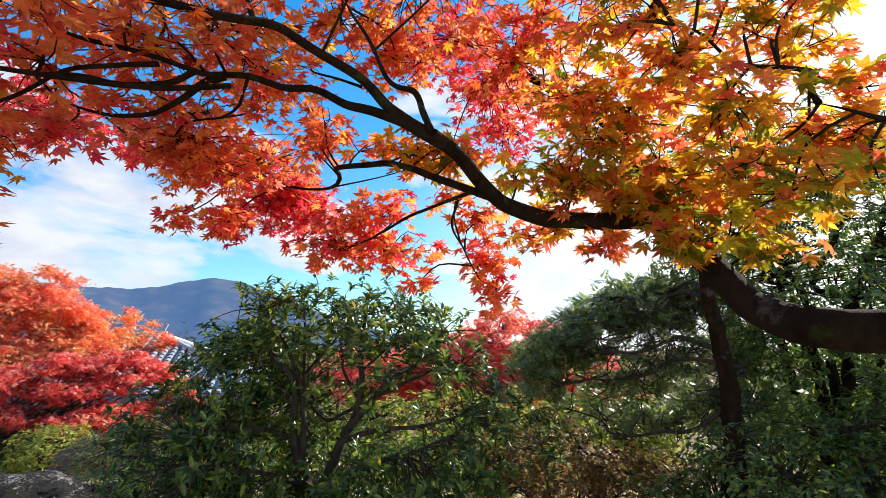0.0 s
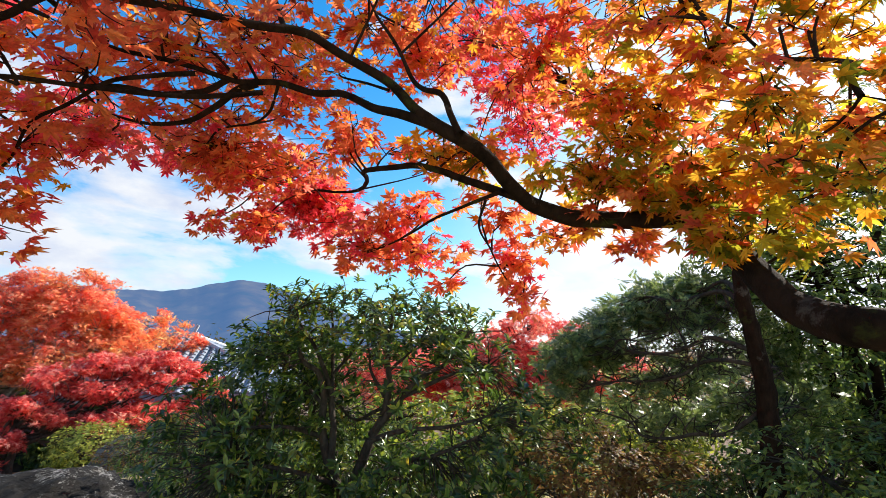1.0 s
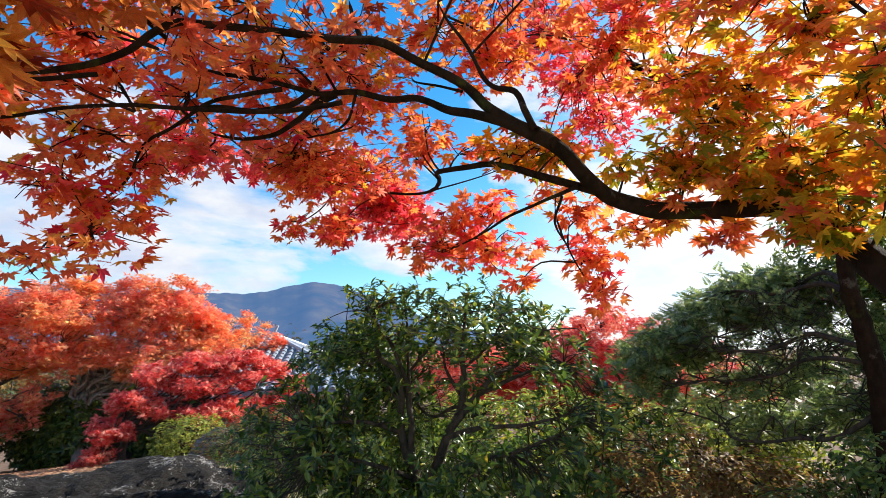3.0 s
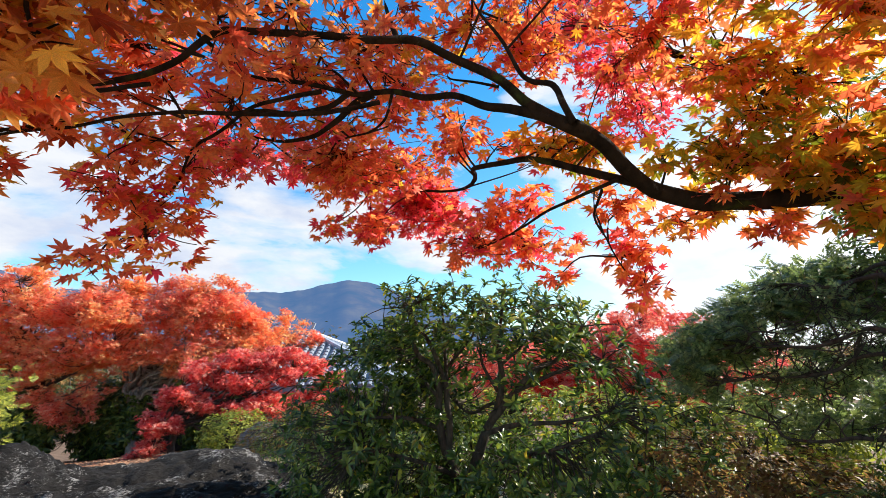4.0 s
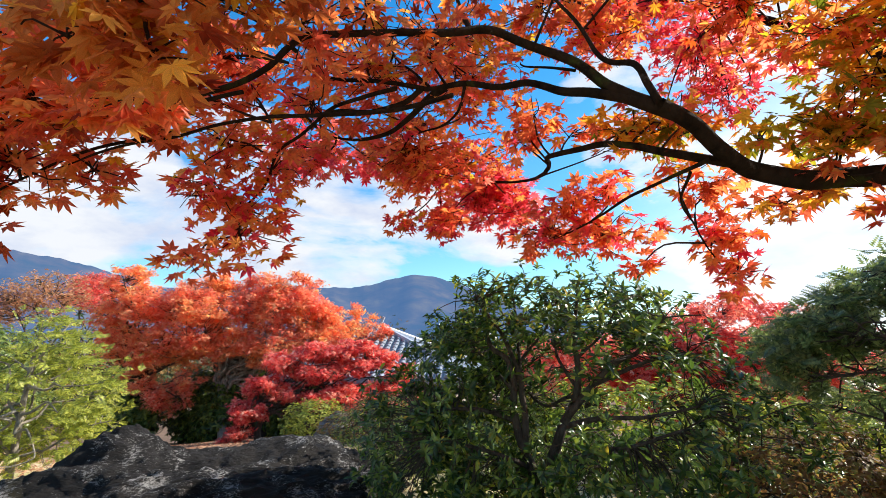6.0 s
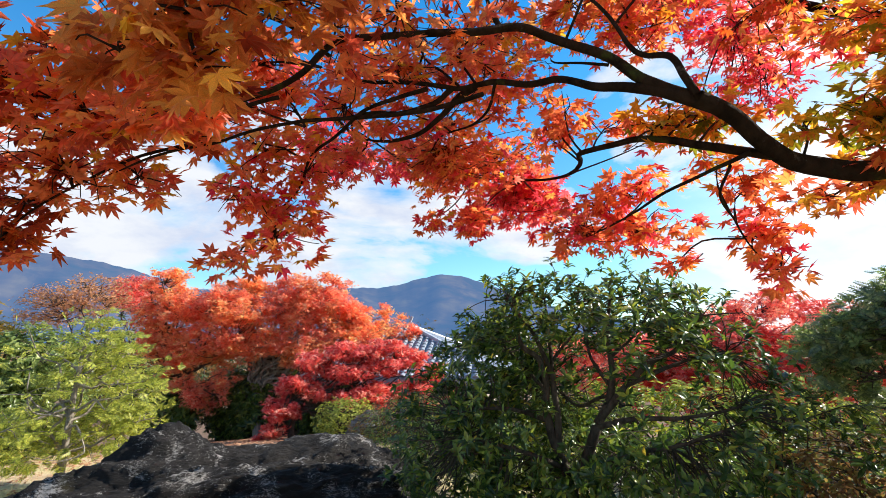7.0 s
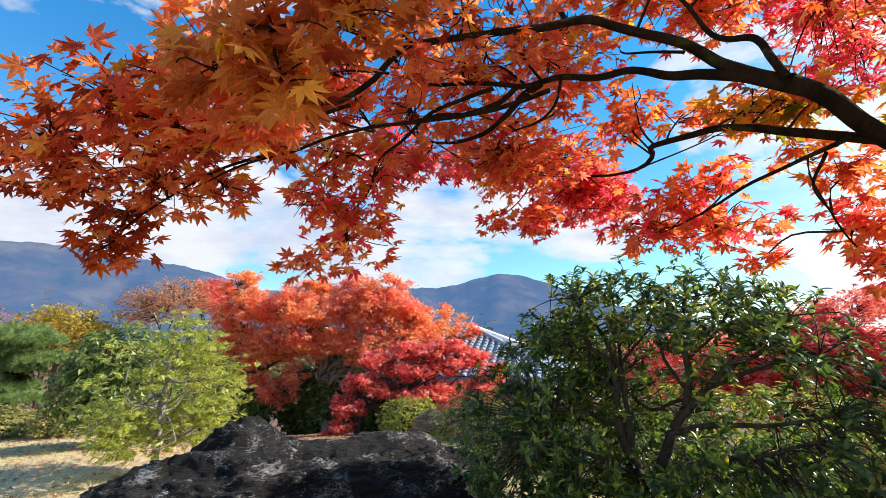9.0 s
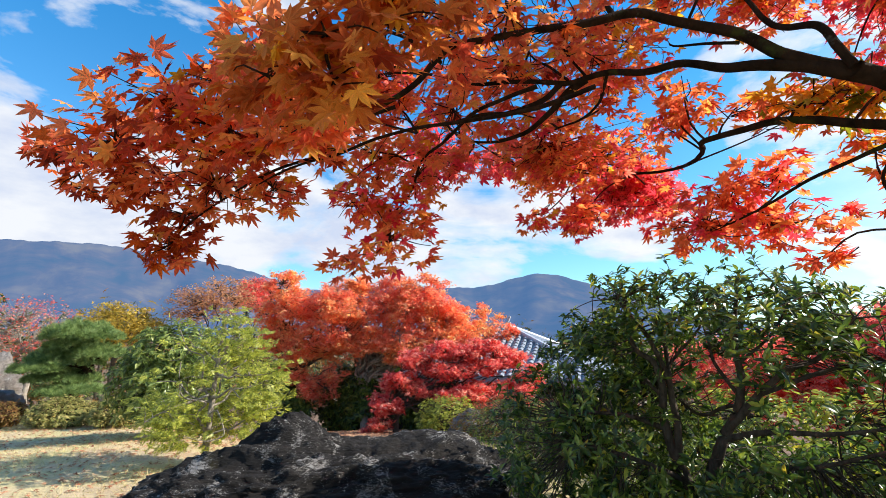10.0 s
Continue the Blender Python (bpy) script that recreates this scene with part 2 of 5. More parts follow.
ground_mat = ground_material()
boulder_mat = rock_material("lichened_rock", (0.010, 0.009, 0.009), (0.046, 0.041, 0.038), (0.46, 0.44, 0.42), (0.05, 0.042, 0.02))
grey_rock_mat = rock_material("grey_rock", (0.16, 0.14, 0.13), (0.34, 0.31, 0.29), (0.48, 0.46, 0.44))
tile_mat = plain_material("grey_roof_tile", (0.20, 0.23, 0.27), (0.34, 0.37, 0.42), 5.0, 0.35, 0.0, 0.15)
plaster_mat = plain_material("earth_plaster", (0.20, 0.17, 0.14), (0.30, 0.26, 0.21), 3.0, 0.8)
dark_wood_mat = plain_material("dark_timber", (0.03, 0.022, 0.018), (0.09, 0.065, 0.05), 9.0, 0.75)
copper_mat = plain_material("pale_sheet_roof", (0.35, 0.45, 0.44), (0.55, 0.66, 0.64), 4.0, 0.45)
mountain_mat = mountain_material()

# ---- mesh helpers ----
rng = np.random.default_rng(7)


def mesh_from(name, verts, faces, mats, smooth=False):
    """A mesh from vertex rows and one or more arrays of faces (each array of one corner count)."""
    me = bpy.data.meshes.new(name)
    verts = np.asarray(verts, dtype=np.float32).reshape(-1, 3)
    arrays = [np.asarray(f, dtype=np.int32) for f in (faces if isinstance(faces, list) else [faces]) if len(f)]
    loops = np.concatenate([f.ravel() for f in arrays])
    sizes = np.concatenate([np.full(len(f), f.shape[1], dtype=np.int32) for f in arrays])
    starts = np.concatenate([[0], np.cumsum(sizes)[:-1]]).astype(np.int32)
    me.vertices.add(len(verts))
    me.vertices.foreach_set("co", verts.ravel())
    me.loops.add(len(loops))
    me.loops.foreach_set("vertex_index", loops)
    me.polygons.add(len(sizes))
    me.polygons.foreach_set("loop_start", starts)
    me.polygons.foreach_set("loop_total", sizes)
    me.polygons.foreach_set("use_smooth", np.full(len(sizes), smooth))
    me.update(calc_edges=True)
    me.materials.append(mats)
    return me


def put(name, me, parent=None, label="", kind=""):
    ob = new(name, me)
    if parent is not None:
        ob.parent = parent
    if label or kind:
        tagged(ob, label, kind=kind)
    return ob


def thing(name, at, label, category, group="", kind=""):
    ob = new(name)
    ob.location = at
    tagged(ob, label, category, group, kind)
    bpy.context.view_layer.update()
    return ob


def local(ob, pts):
    return np.asarray(pts, dtype=float) - np.array(ob.location)


def curve_points(pts, step):
    """Catmull-Rom through the points, about step apart."""
    p = np.asarray(pts, dtype=float)
    p = np.vstack([2 * p[0] - p[1], p, 2 * p[-1] - p[-2]])
    out = []
    for i in range(1, len(p) - 2):
        n = max(2, int(np.linalg.norm(p[i + 1] - p[i]) / step))
        for s in np.arange(n) / n:
            a, b, c, d = p[i - 1:i + 3]
            out.append(0.5 * (2 * b + (c - a) * s + (2 * a - 5 * b + 4 * c - d) * s * s + (3 * b - a - 3 * c + d) * s ** 3))
    out.append(p[-2])
    return np.array(out)


def tube_arrays(line, radii, sides=8, rough=0.0):
    """Rings along a line; returns vertices and quads, the ends closed by collapsing."""
    line = np.asarray(line, dtype=float)
    n = len(line)
    radii = np.broadcast_to(np.asarray(radii, dtype=float), (n,))
    tang = np.gradient(line, axis=0)
    tang /= np.linalg.norm(tang, axis=1, keepdims=True) + 1e-9
    ref = np.where(np.abs(tang[:, 2:3]) > 0.9, np.array([[1.0, 0, 0]]), np.array([[0, 0, 1.0]]))
    u = np.cross(tang, ref)
    u /= np.linalg.norm(u, axis=1, keepdims=True) + 1e-9
    v = np.cross(tang, u)
    ang = np.arange(sides) * 2 * np.pi / sides
    r = radii[:, None] * np.ones(sides)
    if rough:
        r = r * (1 + rough * rng.standard_normal((n, sides)))
    ring = line[:, None] + r[..., None] * (np.cos(ang)[None, :, None] * u[:, None] + np.sin(ang)[None, :, None] * v[:, None])
    idx = np.arange(n * sides).reshape(n, sides)
    a, b = idx[:-1], idx[1:]
    quads = np.stack([a, np.roll(a, -1, 1), np.roll(b, -1, 1), b], -1).reshape(-1, 4)
    return ring.reshape(-1, 3), quads


class Bundle:
    """Collects many small pieces into one mesh."""

    def __init__(self):
        self.v, self.f, self.n = [], {}, 0

    def add(self, verts, faces):
        faces = np.asarray(faces) + self.n
        self.f.setdefault(faces.shape[1], []).append(faces)
        self.v.append(np.asarray(verts, dtype=np.float32))
        self.n += len(verts)

    def tube(self, line, radii, sides=5, rough=0.0):
        self.add(*tube_arrays(line, radii, sides, rough))

    def mesh(self, name, mat, origin=(0, 0, 0), smooth=True):
        v = np.concatenate(self.v) - np.array(origin, dtype=np.float32)
        return mesh_from(name, v, [np.concatenate(x) for x in self.f.values()], mat, smooth)


def leaf_shape(lobes, length):
    """A star leaf in the xy plane, stalk end at the origin, tip along +y; returns vertices and triangles."""
    spec = {7: ((-128, .42), (-84, .74), (-42, .95), (0, 1.0), (42, .95), (84, .74), (128, .42)),
            5: ((-95, .6), (-48, .92), (0, 1.0), (48, .92), (95, .6))}[lobes]
    v = [(0.0, 0.0, 0.0)]
    prev = None
    for k, (a, r) in enumerate(spec):
        if k:
            m = radians((a + prev) / 2)
            v.append((0.42 * math.sin(m), 0.42 * math.cos(m), 0.02))
        for da, rr in ((-13.0, 0.62), (0, 1.0), (13.0, 0.62)):
            q = radians(a + da)
            v.append((rr * r * math.sin(q), rr * r * math.cos(q), -0.16 * (rr * r) ** 2))
        prev = a
    n = len(v)
    tri = [(0, i + 1, i) for i in range(1, n - 1)]
    # stalk
    v += [(-0.012, 0, 0), (0.012, 0, 0), (0.0, -0.55, 0.10)]
    tri.append((n, n + 1, n + 2))
    return np.array(v) * length, np.array(tri)


def oval_shape(length, width, fold=0.25, droop=0.15):
    """A pointed oval leaf, folded along its midrib."""
    ys = (0.0, 0.3, 0.65, 1.0)
    ws = (0.06, 0.85, 0.8, 0.0)
    v, tri = [], []
    for y, w in zip(ys, ws):
        z = -droop * y * y * length
        v.append((0, y * length, z))
        if w:
            x = w * width / 2
            v.append((-x, y * length, z + fold * x))
            v.append((x, y * length, z + fold * x))
    # index: row k -> 3k mid, 3k+1 left, 3k+2 right, last single
    for k in range(2):
        a, b = 3 * k, 3 * (k + 1)
        tri += [(a, b, b + 1), (a, b + 1, a + 1), (a, a + 2, b + 2), (a, b + 2, b)]
    tri += [(6, 9, 7), (6, 8, 9)]
    return np.array(v), np.array(tri)


def frames_from(normal, forward):
    """Rotation matrices with z along normal and y as near to forward as may be."""
    z = normal / (np.linalg.norm(normal, axis=1, keepdims=True) + 1e-9)
    y = forward - (forward * z).sum(1, keepdims=True) * z
    y /= np.linalg.norm(y, axis=1, keepdims=True) + 1e-9
    x = np.cross(y, z)
    return np.stack([x, y, z], -1)


def scatter(shape, pos, rot, size):
    """Copies of a small shape joined: vertices and faces."""
    v, f = shape
    n = len(pos)
    out = np.einsum("nij,kj->nki", rot, v) * np.asarray(size).reshape(-1, 1, 1) + np.asarray(pos)[:, None]
    faces = (f[None] + (np.arange(n) * len(v))[:, None, None]).reshape(-1, f.shape[1])
    return out.reshape(-1, 3), faces


def in_ball(n, shell=0.0):
    d = rng.standard_normal((n, 3))
    d /= np.linalg.norm(d, axis=1, keepdims=True)
    r = (shell ** 3 + (1 - shell ** 3) * rng.random((n, 1))) ** (1 / 3)
    return d * r


# ---- ground and distance ----
def ground_z(x, y):
    d = np.hypot(x, y)
    fall = 0.165 * np.log1p(np.exp(np.minimum(d - 6.5, 60.0) / 0.9)) * 0.9
    far = np.maximum(d - 25.0, 0.0)
    fall = np.where(d > 25, 0.165 * 18.5 + 6.0 * (1 - np.exp(-far / 60.0)), fall)
    # the lawn to the west lies flatter than the slope ahead
    turn = np.clip((72.0 - np.degrees(np.abs(np.arctan2(x, y)))) / 14.0, 0.0, 1.0)
    turn = np.maximum(turn, np.clip((d - 19.0) / 14.0, 0.0, 1.0))
    fall = fall * (0.45 + 0.55 * turn * turn * (3 - 2 * turn))
    return -fall + 0.03 * np.sin(1.7 * x + 0.4) * np.cos(1.3 * y) * np.clip((d - 2) / 5, 0, 1)


def gz(x, y):
    return float(ground_z(np.array(x, dtype=float), np.array(y, dtype=float)))


def build_ground():
    rings = np.concatenate([[0.0], np.geomspace(0.4, 4200.0, 110)])
    ang = np.arange(128) * 2 * np.pi / 128
    x, y = rings[:, None] * np.sin(ang), rings[:, None] * np.cos(ang)
    z = ground_z(x, y)
    idx = np.arange(x.size).reshape(x.shape)
    a, b = idx[:-1], idx[1:]
    quads = np.stack([a, b, np.roll(b, -1, 1), np.roll(a, -1, 1)], -1).reshape(-1, 4)
    me = mesh_from("ground", np.stack([x, y, z], -1).reshape(-1, 3), quads, ground_mat, True)
    put("ground", me)
    tagged(bpy.data.objects["ground"], "dry tan garden lawn with bare earth and thin grass", "lawn", kind="structure")


def build_mountain(name, az0, az1, dist, peaks, label):
    """A wooded ridge: azimuth range in degrees, and the skyline as (azimuth, elevation)."""
    az = np.linspace(az0, az1, 220)
    el = np.interp(az, [q[0] for q in peaks], [q[1] for q in peaks])
    el = np.convolve(np.pad(el, 4, mode="edge"), np.ones(9) / 9, "valid")
    el += 0.05 * np.sin(az * 2.1) + 0.03 * np.sin(az * 5.3 + 1) + 0.015 * np.sin(az * 13.0)
    rows = []
    for k in range(40):
        s = k / 39.0
        d = dist * (0.62 + 0.38 * s)
        h = np.tan(np.radians(np.maximum(el, 0.3))) * dist * s ** 1.35 - 12.0 * (1 - s)
        h = h + (1 - s) * s * 60.0 * np.sin(az * 0.5 + 2.2 * s) + (1 - s) * s * 22.0 * np.sin(az * 1.3 - 3.0 * s)
        rows.append(np.stack([d * np.sin(np.radians(az)), d * np.cos(np.radians(az)), h + EYE], -1))
    rows.append(rows[-1] * np.array([1.15, 1.15, 0.4]))
    v = np.array(rows)
    idx = np.arange(v.shape[0] * v.shape[1]).reshape(v.shape[:2])
    a, b = idx[:-1], idx[1:]
    quads = np.stack([a[:, :-1], a[:, 1:], b[:, 1:], b[:, :-1]], -1).reshape(-1, 4)
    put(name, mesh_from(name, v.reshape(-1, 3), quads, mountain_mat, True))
    tagged(bpy.data.objects[name], label, "mountain", kind="structure")


build_ground()
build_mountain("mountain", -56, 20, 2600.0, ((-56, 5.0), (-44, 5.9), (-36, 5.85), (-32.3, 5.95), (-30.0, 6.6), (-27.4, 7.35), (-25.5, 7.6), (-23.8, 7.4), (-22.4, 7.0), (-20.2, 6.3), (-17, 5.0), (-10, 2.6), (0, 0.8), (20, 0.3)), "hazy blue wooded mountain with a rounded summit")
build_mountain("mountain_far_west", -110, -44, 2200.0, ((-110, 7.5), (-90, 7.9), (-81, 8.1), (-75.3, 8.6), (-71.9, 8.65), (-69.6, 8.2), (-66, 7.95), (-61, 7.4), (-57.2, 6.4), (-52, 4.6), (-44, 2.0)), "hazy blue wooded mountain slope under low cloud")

# ---- the great maple over the path ----
maple = thing("maple_tree", (2.15, 0.95, 0.0), "large Japanese maple with orange, red and yellow autumn leaves", "maple tree")
MAPLE_SKELETON = []


def limb(name, pts, r0, r1, rough=0.05, sides=12, step=0.02):
    line = curve_points(pts, step)
    sway = rng.random() * 90
    girth = r0 + (r1 - r0) * np.linspace(0, 1, len(line))[:, None]
    line = line + 0.45 * np.minimum(girth, 0.016) * np.array([noise.noise_vector(Vector((sway, 9.0 * k * step, 0.0))) for k in range(len(line))])
    s = np.linspace(0, 1, len(line))
    radii = r0 + (r1 - r0) * s ** 0.85
    if name != "trunk":
        radii = radii * np.clip((1 - s) / 0.15, 0.18, 1.0)
    v, q = tube_arrays(line, radii, sides, 0.0)
    # knobs, furrows and swellings of the bark
    axis = np.repeat(line, sides, 0)
    spoke = v - axis
    ring = np.tile(np.arange(sides) * 2 * np.pi / sides, len(line))
    run = np.repeat(np.cumsum(np.r_[0, np.linalg.norm(np.diff(line, axis=0), axis=1)]), sides)
    off = rng.random() * 50
    k = np.array([1 + 0.13 * noise.noise(Vector((0.5 * math.cos(a), 0.5 * math.sin(a) + off, 3.0 * z))) + 0.05 * noise.noise(Vector((4.0 * math.cos(a), 4.0 * math.sin(a) + off, 7.0 * z))) + 0.02 * noise.noise(Vector((9.0 * math.cos(a), 9.0 * math.sin(a) + off, 40.0 * z))) for a, z in zip(ring, run)])
    v = axis + spoke * k[:, None]
    put(name, mesh_from(name, local(maple, v), q, bark_mat, True), maple)
    for p in line[::3]:
        MAPLE_SKELETON.append(p)


limb("trunk", [(2.150, 0.950, -0.100), (2.080, 0.960, 0.500), (1.850, 0.980, 1.000), (1.500, 1.000, 1.300), (1.230, 1.020, 1.400), (1.060, 1.085, 1.432), (0.965, 1.200, 1.450), (0.940, 1.312, 1.478), (0.928, 1.406, 1.520), (0.923, 1.521, 1.602), (0.918, 1.649, 1.720), (0.829, 1.837, 1.899), (0.648, 1.904, 1.920), (0.463, 1.913, 1.927), (0.293, 1.874, 1.964), (0.193, 1.795, 1.998), (0.064, 1.643, 2.090), (-0.038, 1.551, 2.140)], 0.094, 0.024, 0.035, 36, 0.010)
limb("upper_limb", [(0.012, 1.576, 2.115), (-0.169, 1.544, 2.219), (-0.299, 1.575, 2.366), (-0.455, 1.517, 2.446), (-0.588, 1.428, 2.482), (-0.697, 1.334, 2.442), (-0.985, 1.083, 2.352), (-1.026, 1.004, 2.307), (-1.059, 0.953, 2.243), (-1.126, 0.925, 2.167), (-1.250, 0.858, 2.091), (-1.395, 0.765, 2.050), (-1.525, 0.677, 2.010)], 0.0215, 0.006)
limb("middle_limb", [(0.012, 1.579, 2.102), (-0.169, 1.548, 2.199), (-0.333, 1.557, 2.254), (-0.468, 1.592, 2.334), (-0.610, 1.635, 2.371), (-0.739, 1.626, 2.413), (-0.865, 1.580, 2.389), (-0.910, 1.511, 2.375), (-1.039, 1.428, 2.384), (-1.135, 1.331, 2.358), (-1.209, 1.229, 2.359), (-1.235, 1.149, 2.350)], 0.021, 0.005)
limb("branch", [(-0.816, 1.608, 2.402), (-0.891, 1.596, 2.360), (-0.985, 1.627, 2.312), (-1.104, 1.655, 2.276), (-1.233, 1.658, 2.263), (-1.331, 1.616, 2.267), (-1.387, 1.553, 2.277)], 0.017, 0.004)
limb("branch", [(-0.891, 1.533, 2.371), (-0.953, 1.496, 2.303), (-1.063, 1.433, 2.261), (-1.153, 1.355, 2.244), (-1.252, 1.308, 2.224), (-1.309, 1.260, 2.208), (-1.359, 1.216, 2.175)], 0.012, 0.004)
limb("branch", [(-0.766, 1.547, 2.324), (-0.949, 1.390, 2.225), (-1.127, 1.207, 2.154), (-1.259, 1.095, 2.122), (-1.376, 1.011, 2.081), (-1.477, 0.946, 2.032), (-1.635, 0.860, 1.987), (-1.775, 0.805, 1.929), (-1.904, 0.769, 1.897)], 0.01, 0.003)
limb("branch", [(-0.924, 1.381, 2.307), (-1.146, 1.321, 2.246), (-1.304, 1.337, 2.176), (-1.482, 1.393, 2.141), (-1.597, 1.454, 2.031), (-1.751, 1.457, 1.924), (-1.889, 1.457, 1.811)], 0.009, 0.003)
limb("lower_limb", [(0.193, 1.797, 1.988), (0.036, 1.805, 2.049), (-0.104, 1.861, 2.123), (-0.230, 1.930, 2.184), (-0.364, 1.997, 2.205), (-0.491, 2.076, 2.218), (-0.513, 2.225, 2.238), (-0.607, 2.521, 2.289), (-0.775, 2.762, 2.356), (-0.997, 2.901, 2.423), (-1.218, 2.985, 2.511), (-1.489, 3.084, 2.528)], 0.0165, 0.006)
limb("branch", [(0.123, 1.763, 2.004), (-0.033, 1.900, 1.984), (-0.160, 2.026, 1.970), (-0.275, 2.155, 1.938), (-0.404, 2.293, 1.914), (-0.567, 2.403, 1.879)], 0.009, 0.003)
limb("branch", [(0.059, 1.819, 1.983), (0.040, 2.034, 1.934), (0.097, 2.201, 1.867), (0.159, 2.352, 1.783), (0.248, 2.421, 1.648)], 0.006, 0.003)
limb("branch", [(-0.038, 1.540, 2.141), (-0.068, 1.535, 2.214), (-0.101, 1.566, 2.309), (-0.181, 1.633, 2.378), (-0.230, 1.669, 2.453), (-0.293, 1.688, 2.603), (-0.382, 1.706, 2.760), (-0.429, 1.682, 2.873)], 0.013, 0.005)
limb("branch", [(-0.301, 1.589, 2.345), (-0.396, 1.628, 2.403), (-0.506, 1.668, 2.457), (-0.531, 1.707, 2.514)], 0.006, 0.003)
limb("branch", [(-0.769, 1.660, 2.350), (-0.825, 1.742, 2.347), (-0.940, 1.843, 2.355), (-1.137, 1.940, 2.378), (-1.270, 2.050, 2.343), (-1.433, 2.110, 2.298)], 0.006, 0.003)
limb("branch", [(-0.739, 1.626, 2.413), (-0.769, 1.660, 2.350)], 0.007, 0.006)
limb("branch", [(-0.870, 1.550, 2.388), (-0.948, 1.562, 2.477), (-1.028, 1.575, 2.557), (-1.072, 1.575, 2.654), (-1.104, 1.549, 2.780)], 0.006, 0.003)
limb("branch", [(-0.816, 1.606, 2.412), (-0.892, 1.651, 2.538), (-0.950, 1.677, 2.658), (-0.987, 1.702, 2.782)], 0.006, 0.003)
limb("branch", [(-0.638, 1.408, 2.478), (-0.678, 1.440, 2.569), (-0.719, 1.463, 2.704)], 0.012, 0.006)
limb("branch", [(-1.114, 1.046, 2.303), (-1.110, 0.923, 2.298), (-1.100, 0.809, 2.270), (-1.041, 0.624, 2.157), (-1.055, 0.498, 2.105)], 0.007, 0.003)
limb("branch", [(-1.251, 0.977, 2.152), (-1.473, 0.829, 2.065), (-1.706, 0.725, 2.025), (-1.929, 0.615, 2.042), (-2.141, 0.504, 2.100), (-2.408, 0.376, 2.055)], 0.007, 0.003)
limb("branch", [(-1.493, 0.946, 2.048), (-1.738, 0.838, 1.982), (-1.929, 0.776, 1.903), (-2.059, 0.702, 1.796), (-2.160, 0.675, 1.693)], 0.006, 0.003)
limb("right_limb", [(1.800, 0.980, 1.050), (1.680, 1.020, 1.550), (1.500, 1.050, 1.850), (1.225, 1.107, 1.965), (1.159, 1.143, 1.991), (1.092, 1.175, 2.033), (1.016, 1.207, 2.075)], 0.02, 0.009)
limb("branch", [(1.032, 1.190, 2.057), (1.035, 1.209, 2.111), (1.071, 1.227, 2.175), (1.011, 1.259, 2.214), (0.892, 1.301, 2.260), (0.788, 1.283, 2.344), (0.684, 1.276, 2.378)], 0.009, 0.003)
limb("back_limb", [(0.854, 1.817, 1.896), (0.894, 1.955, 2.065), (0.901, 2.107, 2.314), (0.792, 2.298, 2.619), (0.566, 2.449, 2.874), (0.262, 2.587, 3.186)], 0.042, 0.016)

STAR = leaf_shape(7, 1.0)
MIX = {"orange": (("orange", .84), ("russet", .08), ("yellow", .08)), "near": (("orange", .88), ("yellow", .07), ("russet", .05)),
       "red": (("red", .85), ("orange", .15)), "redor": (("orange", .74), ("red", .26)), "mixed": (("orange", .72), ("red", .22), ("yellow", .06)),
       "yellow": (("yellow", .48), ("orange", .32), ("lime", .20)), "mixyel": (("yellow", .45), ("orange", .4), ("lime", .15)),
       "lime": (("lime", .50), ("yellow", .38), ("orange", .12)), "russet": (("russet", .75), ("orange", .25)), "pink": (("red", .62), ("orange", .38)), "tip": (("orange", .48), ("russet", .52))}
leaf_bins = {k: [] for k in leaf_mats}
twigs = Bundle()


def spray(at, radius, count, kind):
    """A flat layered spray of leaves round a point, with the twigs that carry it."""
    c = np.array(at)
    rx, rz = radius
    sk = np.array(MAPLE_SKELETON)
    root = sk[np.argmin(np.linalg.norm(sk - c, axis=1))]
    # the main twig and its side twigs
    span = c - root
    length = np.linalg.norm(span)
    if length > 0.06:
        mid = root + span * 0.5 + rng.standard_normal(3) * 0.08 * length + np.array([0, 0, 0.05 * length])
        twigs.tube(curve_points([root, mid, c], 0.05), np.linspace(0.0055, 0.003, len(curve_points([root, mid, c], 0.05))), 5)
    ends = []
    for k in range(max(4, count // 7)):
        e = c + in_ball(1)[0] * np.array([rx, rx, rz])
        s = root + span * rng.uniform(0.55, 1.0)
        m = (s + e) / 2 + rng.standard_normal(3) * 0.12 * rx
        ln = curve_points([s, m, e], 0.04)
        twigs.tube(ln, np.linspace(0.003, 0.0014, len(ln)), 4)
        ends.append(ln)
    near_pts = np.concatenate(ends)
    free = c + in_ball(count) * np.array([rx, rx, rz])
    pick = near_pts[rng.integers(0, len(near_pts), count)] + rng.standard_normal((count, 3)) * 0.03
    pos = np.where(rng.random((count, 1)) < 0.6, free, pick)
    normal = np.stack([rng.normal(0, 0.5, count), rng.normal(-0.30, 0.5, count), np.full(count, 0.65)], -1)
    away = pos - c + rng.standard_normal((count, 3)) * rx * 0.6 + np.array([0, 0, -0.25 * rx])
    rot = frames_from(normal, away)
    size = rng.uniform(0.040, 0.066, count) * (1.08 if kind == "near" else 1.0)
    names, odds = zip(*MIX[kind])
    which = rng.choice(len(names), count, p=odds)
    for k, nm in enumerate(names):
        sel = which == k
        leaf_bins[nm].append((pos[sel], rot[sel], size[sel]))


